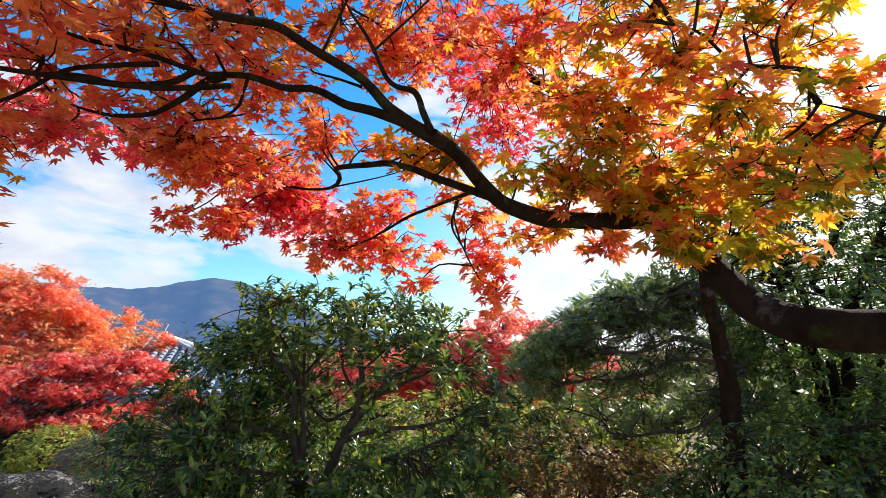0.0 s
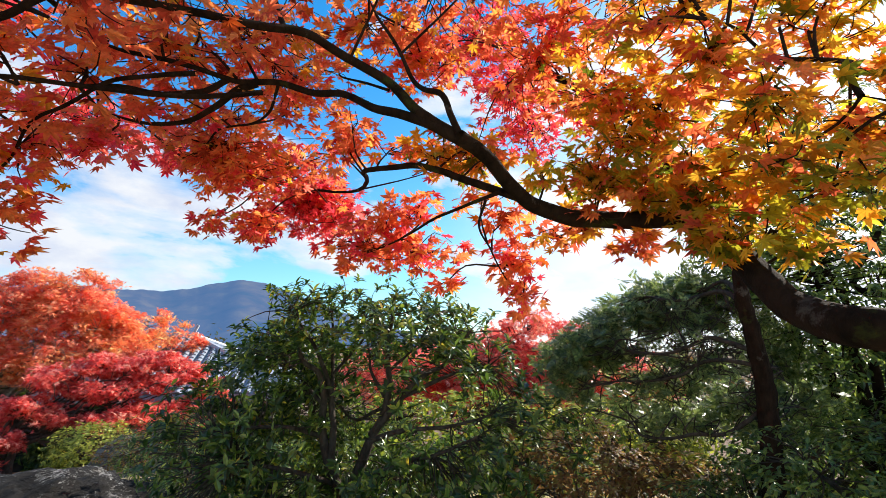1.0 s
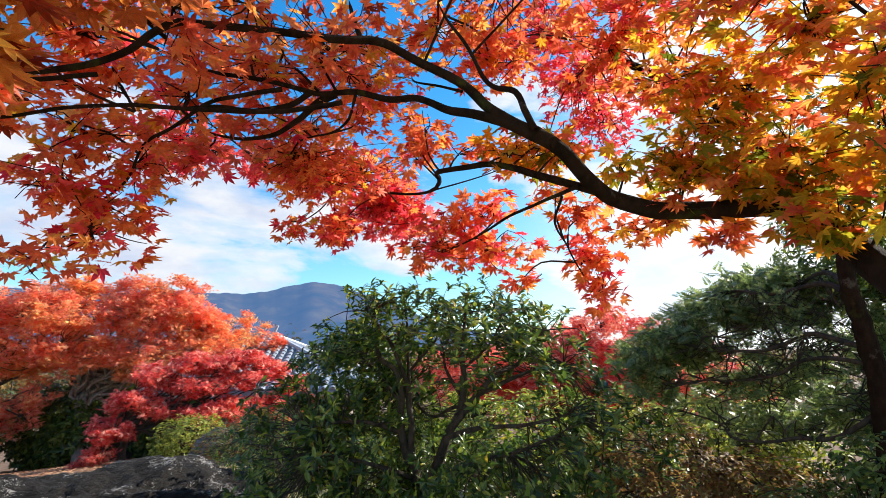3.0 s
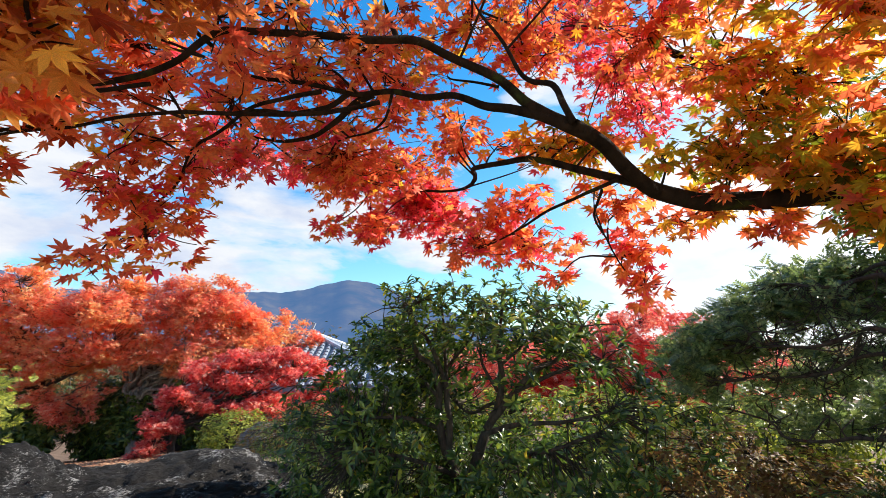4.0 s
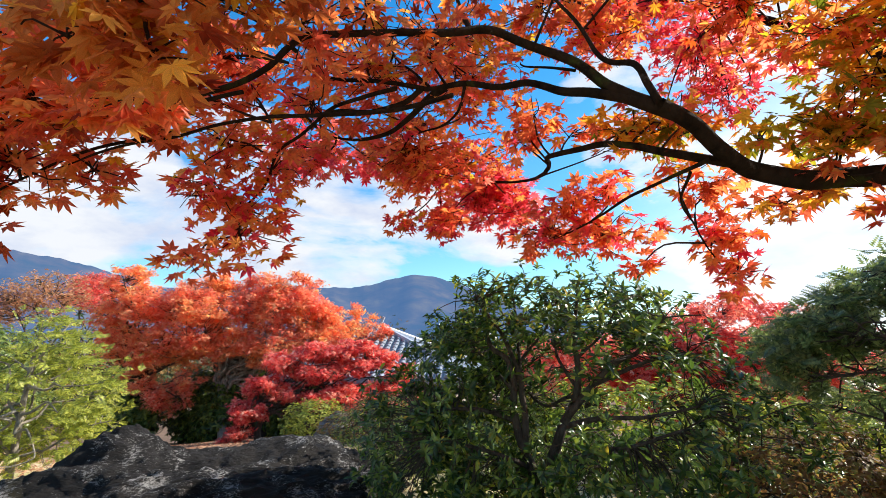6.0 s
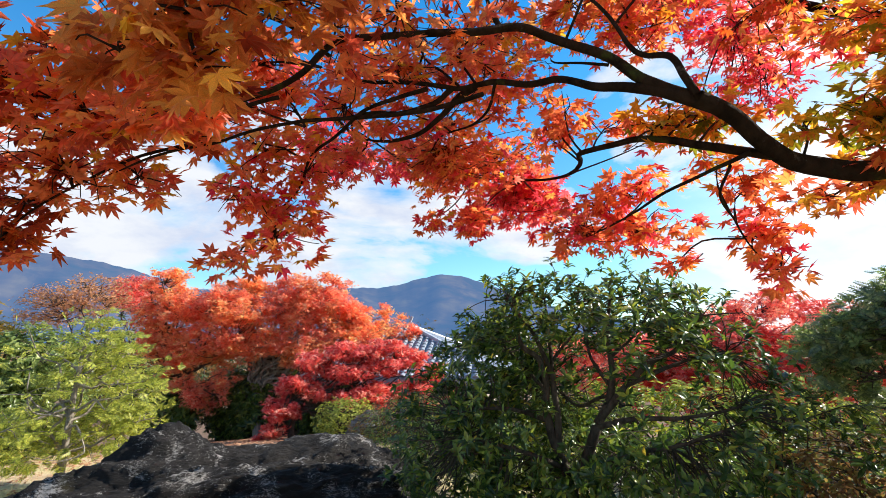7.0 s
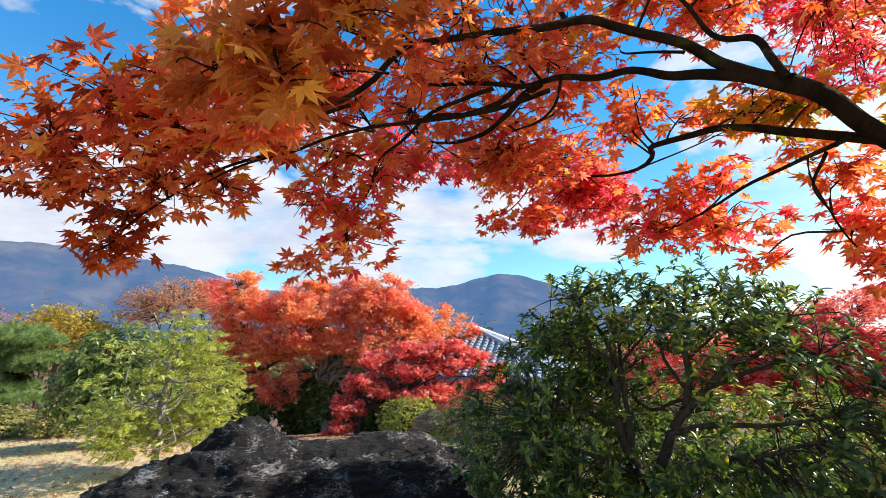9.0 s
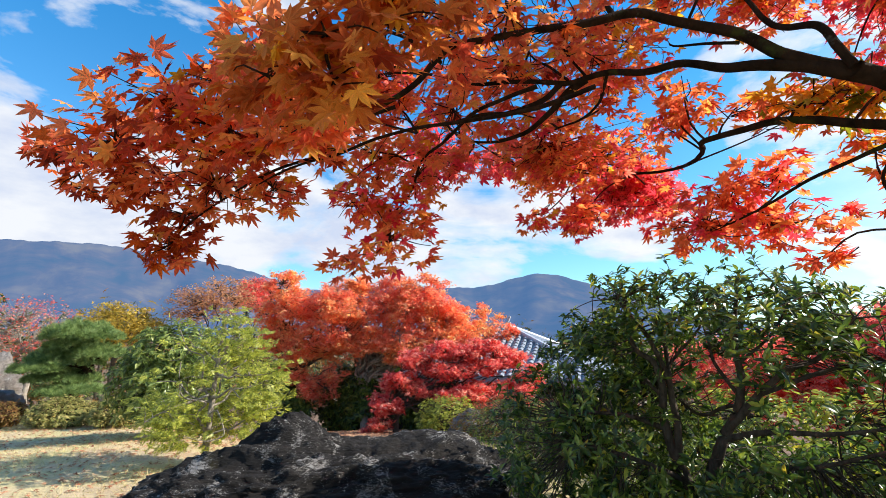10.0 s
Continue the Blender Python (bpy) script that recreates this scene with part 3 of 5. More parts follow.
spray((-0.95, 0.45, 2.00), (0.14, 0.09), 61, "near")
spray((-1.11, 0.43, 1.94), (0.14, 0.09), 60, "near")
spray((-0.92, 0.60, 2.11), (0.16, 0.08), 61, "near")
spray((-0.96, 0.50, 1.89), (0.08, 0.07), 29, "near")
spray((-0.83, 0.64, 2.21), (0.21, 0.09), 95, "near")
spray((-0.98, 0.53, 2.22), (0.16, 0.07), 56, "near")
spray((-1.81, 0.49, 2.16), (0.22, 0.13), 114, "tip")
spray((-2.16, 0.46, 2.08), (0.25, 0.13), 131, "tip")
spray((-2.49, 0.36, 2.08), (0.12, 0.08), 36, "russet")
spray((-2.19, 0.54, 1.96), (0.17, 0.13), 86, "tip")
spray((-2.10, 0.67, 1.73), (0.16, 0.11), 67, "russet")
spray((-1.94, 0.73, 1.96), (0.23, 0.15), 138, "orange")
spray((-1.81, 0.91, 1.94), (0.15, 0.11), 67, "orange")
spray((-1.72, 0.65, 2.09), (0.27, 0.15), 164, "orange")
spray((-1.70, 0.56, 2.24), (0.09, 0.05), 17, "russet")
spray((-2.10, 0.71, 1.85), (0.13, 0.11), 57, "russet")
spray((-2.40, 0.46, 1.95), (0.09, 0.07), 22, "russet")
spray((-1.67, 1.25, 2.18), (0.25, 0.12), 101, "orange")
spray((-1.73, 1.32, 2.00), (0.19, 0.14), 88, "mixed")
spray((-1.67, 1.41, 1.80), (0.23, 0.14), 105, "mixed")
spray((-1.83, 1.32, 1.68), (0.14, 0.07), 32, "orange")
spray((-1.58, 1.48, 2.12), (0.16, 0.18), 94, "mixed")
spray((-1.54, 0.88, 2.09), (0.22, 0.12), 87, "orange")
spray((-1.68, 1.45, 1.92), (0.21, 0.10), 71, "mixed")
spray((-1.32, 1.40, 2.35), (0.34, 0.13), 87, "orange")
spray((-1.07, 1.43, 2.48), (0.34, 0.16), 107, "orange")
spray((-1.03, 0.97, 2.33), (0.27, 0.12), 66, "orange")
spray((-0.87, 1.54, 2.64), (0.34, 0.14), 92, "orange")
spray((-2.12, 2.30, 2.63), (0.35, 0.21), 306, "red")
spray((-1.74, 2.47, 2.52), (0.19, 0.11), 86, "red")
spray((-1.32, 2.19, 2.41), (0.25, 0.16), 197, "mixed")
spray((-1.21, 2.80, 2.56), (0.51, 0.17), 422, "mixed")
spray((-1.19, 3.43, 2.47), (0.38, 0.25), 598, "red")
spray((-1.47, 3.12, 2.23), (0.18, 0.14), 162, "red")
spray((-1.19, 2.23, 2.66), (0.31, 0.14), 88, "orange")
spray((-0.89, 1.11, 2.47), (0.37, 0.11), 81, "orange")
spray((-0.92, 2.27, 2.81), (0.36, 0.18), 217, "mixed")
spray((-0.56, 2.49, 1.96), (0.30, 0.14), 179, "redor")
spray((-0.26, 2.50, 1.90), (0.27, 0.11), 125, "redor")
spray((-0.13, 2.48, 1.74), (0.11, 0.07), 32, "redor")
spray((0.22, 2.41, 1.85), (0.16, 0.15), 101, "redor")
spray((0.27, 2.37, 1.67), (0.10, 0.13), 56, "redor")
spray((-0.61, 2.12, 2.40), (0.10, 0.12), 41, "mixed")
spray((-0.36, 2.08, 2.34), (0.15, 0.07), 36, "orange")
spray((-0.11, 1.98, 2.27), (0.20, 0.09), 59, "yellow")
spray((-0.25, 2.35, 2.11), (0.22, 0.08), 77, "redor")
spray((0.19, 2.29, 2.03), (0.18, 0.11), 69, "orange")
spray((0.41, 2.17, 1.91), (0.15, 0.07), 36, "orange")
spray((-0.43, 2.41, 2.09), (0.15, 0.09), 57, "redor")
spray((-0.48, 1.92, 2.84), (0.29, 0.16), 147, "orange")
spray((-0.26, 2.33, 2.97), (0.28, 0.19), 172, "mixed")
spray((0.07, 3.14, 3.66), (0.42, 0.36), 628, "red")
spray((0.31, 3.12, 3.19), (0.31, 0.33), 414, "red")
spray((0.34, 2.19, 2.88), (0.32, 0.23), 249, "orange")
spray((0.51, 3.40, 3.01), (0.26, 0.22), 236, "red")
spray((0.52, 1.30, 2.36), (0.11, 0.11), 36, "yellow")
spray((0.52, 1.83, 2.53), (0.24, 0.19), 154, "mixyel")
spray((0.79, 1.85, 2.41), (0.22, 0.19), 236, "yellow")
spray((0.53, 1.87, 2.13), (0.24, 0.11), 141, "lime")
spray((0.73, 1.79, 2.03), (0.20, 0.09), 102, "lime")
spray((0.30, 1.87, 2.11), (0.13, 0.07), 28, "lime")
spray((0.75, 1.36, 2.30), (0.20, 0.14), 133, "mixyel")
spray((0.86, 1.31, 2.10), (0.19, 0.13), 134, "yellow")
spray((1.17, 1.44, 2.39), (0.15, 0.10), 67, "mixyel")
spray((1.30, 1.37, 2.21), (0.12, 0.11), 61, "mixyel")
spray((1.26, 1.51, 2.06), (0.20, 0.09), 100, "yellow")
spray((0.93, 1.43, 1.96), (0.22, 0.10), 121, "lime")
spray((0.84, 1.57, 1.77), (0.11, 0.09), 51, "lime")
spray((0.68, 1.93, 1.82), (0.11, 0.08), 26, "orange")
spray((1.12, 1.17, 1.86), (0.09, 0.07), 33, "yellow")
spray((0.51, 1.91, 1.95), (0.17, 0.07), 38, "orange")
spray((0.45, 2.00, 2.96), (0.33, 0.16), 176, "mixed")
spray((0.82, 1.65, 2.07), (0.17, 0.13), 117, "yellow")
spray((0.55, 2.39, 2.67), (0.22, 0.16), 111, "mixed")
spray((1.08, 1.41, 1.86), (0.19, 0.07), 76, "lime")
spray((0.85, 1.72, 1.94), (0.19, 0.07), 81, "lime")
spray((0.64, 1.89, 2.27), (0.22, 0.12), 147, "yellow")
spray((1.33, 1.45, 2.07), (0.13, 0.10), 68, "yellow")
spray((0.72, 1.45, 2.58), (0.28, 0.10), 90, "yellow")
spray((1.09, 1.42, 2.52), (0.25, 0.08), 94, "mixyel")
spray((-1.41, 1.57, 2.58), (0.32, 0.13), 88, "orange")
spray((-1.15, 1.68, 2.56), (0.31, 0.15), 100, "orange")
spray((-1.56, 1.75, 2.24), (0.20, 0.10), 81, "pink")
spray((-1.23, 2.12, 2.38), (0.26, 0.15), 191, "orange")
spray((-1.21, 2.50, 2.38), (0.32, 0.14), 223, "mixed")
spray((-1.08, 3.27, 2.49), (0.24, 0.18), 260, "red")
spray((-1.26, 2.66, 2.11), (0.14, 0.10), 93, "redor")
spray((-0.79, 1.75, 2.71), (0.26, 0.12), 67, "orange")
spray((-0.83, 2.08, 2.56), (0.14, 0.11), 41, "mixed")
spray((-1.12, 1.77, 2.39), (0.25, 0.09), 39, "mixed")
spray((-1.28, 1.68, 2.34), (0.24, 0.09), 35, "mixed")
spray((-0.88, 3.19, 2.28), (0.24, 0.12), 115, "red")
spray((-0.82, 1.97, 2.64), (0.16, 0.09), 39, "orange")
spray((-0.09, 1.86, 3.12), (0.65, 0.18), 391, "orange")
spray((0.66, 1.50, 2.78), (0.52, 0.13), 216, "mixyel")
spray((1.28, 1.38, 2.68), (0.33, 0.10), 150, "mixyel")
spray((-1.38, 0.62, 2.13), (0.15, 0.10), 72, "near")
spray((-1.23, 0.63, 1.97), (0.14, 0.09), 63, "near")
spray((-1.57, 0.69, 2.03), (0.12, 0.09), 53, "near")
spray((-1.46, 0.62, 2.27), (0.17, 0.07), 61, "near")
spray((-1.50, 1.08, 2.40), (0.21, 0.11), 74, "orange")
spray((-1.56, 1.10, 2.26), (0.16, 0.08), 42, "orange")
spray((-1.45, 1.21, 2.30), (0.17, 0.08), 42, "mixed")
spray((-1.54, 1.02, 2.42), (0.15, 0.09), 43, "orange")
spray((-1.65, 1.29, 2.60), (0.23, 0.09), 57, "pink")

spray((-0.53, 1.95, 2.40), (0.13, 0.10), 33, "orange")
spray((-0.65, 2.20, 2.37), (0.10, 0.09), 19, "orange")
spray((-0.11, 2.10, 2.30), (0.15, 0.07), 52, "yellow")
spray((0.01, 2.05, 2.27), (0.14, 0.07), 52, "lime")
spray((0.10, 2.00, 2.23), (0.13, 0.07), 44, "yellow")
spray((0.07, 2.30, 2.17), (0.13, 0.06), 36, "mixyel")
spray((-0.80, 1.90, 2.76), (0.22, 0.10), 38, "orange")
spray((-0.23, 2.20, 2.84), (0.25, 0.12), 90, "mixed")
spray((-1.72, 2.70, 2.65), (0.20, 0.12), 90, "orange")
spray((-1.58, 2.75, 2.42), (0.16, 0.12), 80, "orange")
spray((-1.65, 2.80, 2.17), (0.12, 0.10), 50, "mixed")
spray((0.53, 1.85, 2.08), (0.13, 0.06), 40, "lime")
spray((0.69, 1.80, 2.02), (0.15, 0.08), 56, "mixyel")
spray((0.83, 1.70, 1.96), (0.15, 0.08), 56, "yellow")
spray((0.72, 1.95, 1.83), (0.12, 0.06), 24, "orange")
spray((0.80, 1.60, 1.77), (0.12, 0.07), 40, "yellow")
spray((0.95, 1.50, 1.78), (0.14, 0.07), 46, "lime")
spray((0.53, 2.00, 1.93), (0.12, 0.05), 24, "yellow")
spray((1.09, 1.50, 1.72), (0.12, 0.06), 30, "yellow")

# unseen sprays of the upper crown, added to shade the leaves below
spray((-0.15, 1.10, 2.62), (0.34, 0.12), 120, "orange")
spray((0.20, 1.40, 2.85), (0.40, 0.14), 110, "orange")
spray((0.65, 1.75, 3.10), (0.42, 0.16), 120, "mixyel")
spray((0.95, 1.20, 2.90), (0.38, 0.15), 110, "mixyel")
spray((0.45, 1.05, 2.80), (0.38, 0.14), 110, "mixyel")
spray((1.25, 1.60, 2.95), (0.40, 0.16), 110, "yellow")
# two sprays in view, farther back
spray((0.03, 2.75, 2.57), (0.20, 0.10), 34, "mixed")
spray((-0.12, 2.89, 2.57), (0.16, 0.08), 22, "redor")

# the leaves that hang closest to the path are leaves of their own
close_mesh = mesh_from("leaf", STAR[0], STAR[1], near_leaf_mat)
HEART = np.array([-0.75, 0.55, 2.0])
for nm, bins in leaf_bins.items():
    pos, rot, size = (np.concatenate(x) for x in zip(*bins))
    own = np.linalg.norm(pos - HEART, axis=1) < 0.62 if nm == "orange" else np.zeros(len(pos), bool)
    order = np.where(own)[0][:300]
    own[:] = False
    own[order] = True
    for p, r, s in zip(pos[own], rot[own], size[own]):
        ob = put("leaf", close_mesh, maple)
        ob.matrix_local = Matrix.Translation(Vector(p) - maple.location) @ Matrix(r.tolist()).to_4x4() @ Matrix.Diagonal((s, s, s, 1))
    v, f = scatter(STAR, pos[~own], rot[~own], size[~own])
    put("leaves", mesh_from("leaves", local(maple, v), f, leaf_mats[nm]), maple, nm + " star-shaped maple leaves", "stuff")
# one leaf with direct sun put into its colour, and the last leaves over the trunk's fork
bright_leaf_mat = leaf_material("sun_tinted_maple_leaf", [(0.0, (0.92, 0.36, 0.03)), (1.0, (0.94, 0.46, 0.04))], 0.6, single=True)
bright_mesh = mesh_from("leaf", STAR[0], STAR[1], bright_leaf_mat)
for at, normal, tip, size in (((-0.837, 0.437, 1.836), (0.45, -0.75, 0.35), (0.57, 0.19, -0.75), 0.054),
                              ((0.905, 1.66, 1.725), (-0.3, -0.9, 0.3), (0.05, 0, -1.0), 0.058), ((0.865, 1.68, 1.72), (-0.5, -0.8, 0.2), (-0.5, 0, -0.8), 0.05), ((0.945, 1.64, 1.735), (0.1, -0.9, 0.2), (0.5, 0, -0.8), 0.05)):
    ob = put("leaf", bright_mesh, maple)
    r = frames_from(np.array([normal]), np.array([tip]))[0]
    ob.matrix_local = Matrix.Translation(Vector(at) - maple.location) @ Matrix(r.tolist()).to_4x4() @ Matrix.Diagonal((size, size, size, 1))
put("twig_tangle", twigs.mesh("twig_tangle", twig_mat, maple.location), maple, "", "stuff")

# ---- shrubs and trees ----
def wander(a, b, bend=0.15, step=0.06, grain=0.35):
    """A slightly crooked line from a to b."""
    a, b = np.array(a, dtype=float), np.array(b, dtype=float)
    n = max(3, int(np.linalg.norm(b - a) / grain) + 2)
    s = np.linspace(0, 1, n)[:, None]
    p = a + (b - a) * s
    p[1:-1] += rng.standard_normal((n - 2, 3)) * bend * np.linalg.norm(b - a) / n
    return curve_points(p, step)


def stems(base, targets, r0, r1, mat, owner, forks=0.3, name="stem", bend=0.25, twig_list=None, step=0.06, grain=0.35):
    """Stems that part low down and rise to the targets: each one a part."""
    base = np.array(base, dtype=float)
    for k, t in enumerate(targets):
        t = np.array(t, dtype=float)
        knee = base + (t - base) * np.array([0.28, 0.28, forks]) + rng.standard_normal(3) * 0.04
        ln = np.vstack([wander(base, knee, 0.1, step)[:-1], wander(knee, t, bend, step, grain)])
        v, q = tube_arrays(ln, np.linspace(r0, r1, len(ln)) * rng.uniform(0.75, 1.1), 7, 0.05)
        put(name, mesh_from(name, local(owner, v), q, mat, True), owner)
        if twig_list is not None:
            twig_list.append(ln)


def whorls(centres, outward, shape, per, size, spread=1.5):
    """Whorls of leaves at twig tips: positions, turns, sizes."""
    n = len(centres)
    c = np.repeat(centres, per, 0)
    o = np.repeat(outward, per, 0)
    side = rng.standard_normal((n * per, 3))
    fwd = o + spread * side / np.linalg.norm(side, axis=1, keepdims=True)
    fwd /= np.linalg.norm(fwd, axis=1, keepdims=True)
    normal = o * 0.7 + np.array([0, 0, 0.6]) + 0.35 * rng.standard_normal((n * per, 3))
    return c + rng.standard_normal((n * per, 3)) * 0.012, frames_from(normal, fwd), rng.uniform(0.75, 1.2, n * per) * size


def crown_points(blobs, count, shell=0.75):
    """Points near the skins of several ellipsoids, and outward directions."""
    w = np.array([b[3] * b[4] + b[3] * b[5] + b[4] * b[5] for b in blobs])
    pick = rng.choice(len(blobs), count, p=w / w.sum())
    b = np.array(blobs)[pick]
    d = in_ball(count, shell)
    bump = 1 + 0.10 * np.sin(7 * d[:, :1] + 3 * pick[:, None]) + 0.08 * np.clip(rng.standard_normal((count, 1)), -3.0, 1.2)
    pos = b[:, :3] + d * b[:, 3:] * bump
    out = d / b[:, 3:]
    return pos, out / np.linalg.norm(out, axis=1, keepdims=True)


def twiggery(owner, lines, tips, mat, every=3, r=(0.006, 0.0018)):
    """Thin twigs from the nearest stem to some of the tips."""
    sk = np.concatenate(lines)
    b = Bundle()
    for p in tips[::every]:
        k = np.argmin(np.linalg.norm(sk - p, axis=1) + 0.35 * np.maximum(sk[:, 2] - p[2], 0))
        ln = wander(sk[k], p, 0.35, 0.08)
        b.tube(ln, np.linspace(r[0], r[1], len(ln)), 4)
    put("twig_tangle", b.mesh("twig_tangle", mat, owner.location), owner, "", "stuff")


def broadleaf_shrub(name, base, blobs, tops, n_tips, per, leaf, size, mat, bark, label, category, r0=0.035, forks=0.3, shell=0.72, bend=0.25, grain=0.35, spread=1.5):
    ob = thing(name, base, label, category)
    lines = []
    stems(base, tops, r0, r0 * 0.28, bark, ob, forks, twig_list=lines, bend=bend, grain=grain, step=0.06 if grain > 0.3 else 0.03)
    pos, out = crown_points(blobs, n_tips, shell)
    keep = pos[:, 2] > ground_z(pos[:, 0], pos[:, 1]) + 0.05
    pos, out = pos[keep], out[keep]
    twiggery(ob, lines, pos, bark)
    p, r, s = whorls(pos, out, leaf, per, size, spread)
    v, f = scatter(leaf, p, r, s)
    put("leaves", mesh_from("leaves", local(ob, v), f, mat), ob, "", "stuff")
    return ob


def rosettes(centres, axis, per, size, low=-10.0, high=58.0):
    """Leaves set round each shoot's end like the spokes of a shallow cup: places, turns, sizes."""
    n = len(centres)
    z = axis / np.linalg.norm(axis, axis=1, keepdims=True)
    side = np.cross(z, rng.standard_normal((n, 3)))
    side /= np.linalg.norm(side, axis=1, keepdims=True)
    other = np.cross(z, side)
    z, side, other, c = (np.repeat(q, per, 0) for q in (z, side, other, centres))
    turn = (np.tile(np.arange(per), n) * 2.4 + rng.normal(0, 0.3, n * per))[:, None]
    rise = np.radians(rng.uniform(low, high, (n * per, 1)))
    radial = np.cos(turn) * side + np.sin(turn) * other
    fwd = np.sin(rise) * z + np.cos(rise) * radial
    nrm = np.cos(rise) * z - np.sin(rise) * radial + 0.22 * rng.standard_normal((n * per, 3))
    back = (np.tile(np.arange(per), n) * 0.006)[:, None]
    return c - z * back, frames_from(nrm, fwd), rng.uniform(0.7, 1.15, n * per) * size


OVAL = oval_shape(1.0, 0.42)
GLOSS_LEAF = oval_shape(1.0, 0.42, 0.35, 0.28)
NARROW = oval_shape(1.0, 0.2, 0.2, 0.25)
SMALL = oval_shape(1.0, 0.5, 0.2, 0.1)

# the glossy evergreen shrub before the path
def evergreen_shrub():
    base = (-0.95, 3.72, 0.0)
    ob = thing("evergreen_shrub", base, "rounded evergreen shrub with glossy dark green leaves and brown stems", "shrub")
    lines = []

    def stem(pts, r0, r1):
        ln = curve_points(pts, 0.03)
        ln = ln + 0.006 * np.array([noise.noise_vector(Vector((9.0 * len(lines), 0.3 * k, 0.0))) for k in range(len(ln))])
        lines.append(ln)
        v, q = tube_arrays(ln, np.linspace(0.82 * r0, 0.82 * r1, len(ln)), 9, 0.03)
        put("stem", mesh_from("stem", local(ob, v), q, stem_mat, True), ob)

    stem([base, (-0.98, 3.70, 0.41), (-1.03, 3.68, 0.55), (-1.09, 3.65, 0.81), (-1.08, 3.60, 1.07), (-1.12, 3.55, 1.24), (-1.21, 3.50, 1.31), (-1.25, 3.45, 1.48), (-1.25, 3.40, 1.68)], 0.058, 0.013)
    stem([(-1.03, 3.68, 0.55), (-1.01, 3.66, 0.74), (-1.03, 3.66, 0.95), (-1.04, 3.62, 1.12), (-1.12, 3.50, 1.39), (-1.30, 3.42, 1.68)], 0.036, 0.011)
    stem([(-1.03, 3.66, 0.95), (-1.08, 3.80, 1.36), (-1.12, 3.85, 1.70)], 0.024, 0.010)
    stem([base, (-0.94, 3.70, 0.37), (-0.85, 3.70, 0.46), (-0.74, 3.68, 0.74), (-0.64, 3.66, 0.93), (-0.60, 3.64, 1.12), (-0.61, 3.62, 1.34), (-0.58, 3.60, 1.66)], 0.066, 0.014)
    stem([(-0.69, 3.66, 0.83), (-0.46, 3.60, 1.10), (-0.29, 3.56, 1.24), (-0.17, 3.50, 1.30), (0.0, 3.45, 1.52)], 0.036, 0.011)
    stem([(-0.49, 3.60, 1.06), (-0.27, 3.70, 1.16), (-0.07, 3.80, 1.23), (0.15, 3.90, 1.27)], 0.024, 0.009)
    stem([(-1.09, 3.66, 0.77), (-1.27, 3.50, 0.85), (-1.47, 3.40, 0.87), (-1.70, 3.30, 0.84)], 0.024, 0.009)
    stem([(-0.74, 3.68, 0.74), (-0.46, 3.60, 0.83), (-0.17, 3.55, 0.86), (0.15, 3.50, 0.95)], 0.028, 0.009)
    stem([(-0.85, 3.70, 0.46), (-0.44, 3.50, 0.64), (-0.25, 3.45, 0.69), (0.05, 3.40, 0.82)], 0.030, 0.010)
    stem([(-0.98, 3.70, 0.43), (-1.18, 3.50, 0.55), (-1.35, 3.40, 0.61), (-1.65, 3.40, 0.66)], 0.026, 0.010)
    stem([(-1.04, 3.64, 1.20), (-0.99, 3.70, 1.28), (-0.91, 3.75, 1.38), (-0.83, 3.80, 1.50), (-0.80, 3.85, 1.68)], 0.015, 0.007)
    stem([(-0.63, 3.65, 1.05), (-0.76, 3.75, 1.23), (-0.79, 3.80, 1.36), (-0.87, 3.90, 1.66)], 0.018, 0.007)
    stem([(-0.64, 3.67, 0.97), (-0.74, 3.80, 0.93), (-0.92, 3.90, 0.86), (-1.20, 4.10, 1.05)], 0.018, 0.008)
    stem([(-0.60, 3.63, 1.24), (-0.42, 3.75, 1.42), (-0.28, 3.80, 1.68)], 0.014, 0.006)
    stem([(-1.09, 3.62, 1.00), (-1.35, 3.75, 1.22), (-1.62, 3.85, 1.45)], 0.018, 0.007)
    blobs = [(-0.72, 3.78, 1.43, 1.04, 0.80, 0.56), (-0.88, 3.80, 1.05, 1.22, 0.95, 0.85), (-0.28, 3.85, 0.75, 1.12, 0.95, 0.75), (-1.68, 3.80, 1.12, 0.50, 0.50, 0.45), (-1.65, 3.85, 0.65, 0.85, 0.80, 0.65), (-1.55, 3.60, 0.25, 0.80, 0.60, 0.30)]
    pos, out = crown_points(blobs, 4000, 0.60)
    x, y, z = pos.T
    # the leggy middle, where the stems show, and loose gaps between the shoots
    leggy = (((x + 0.42) / 0.62) ** 2 + ((z - 1.0) / 0.36) ** 2 < 1) & (rng.random(len(pos)) < 0.78)
    stemmy = (((x + 0.95) / 0.40) ** 2 + ((z - 0.95) / 0.45) ** 2 < 1) & (y < 3.8) & (rng.random(len(pos)) < 0.62)
    gap = np.array([noise.noise(Vector(p) * 3.4) for p in pos]) + 0.12 * rng.standard_normal(len(pos)) < np.where(z > 1.4, -0.22, -0.11)
    keep = (z > 0.05) & ~leggy & ~stemmy & ~gap
    pos, out = pos[keep], out[keep]
    twiggery(ob, lines, pos, stem_mat, 2, (0.005, 0.0022))
    axis = 0.55 * out + np.array([0, -0.12, 0.72]) + 0.28 * rng.standard_normal(pos.shape)
    p, r, s = rosettes(pos, axis, 9, 0.073)
    order = np.argsort(np.hypot(p[:, 0], p[:, 1]))
    one = mesh_from("leaf", GLOSS_LEAF[0], GLOSS_LEAF[1], bush_leaf_single)
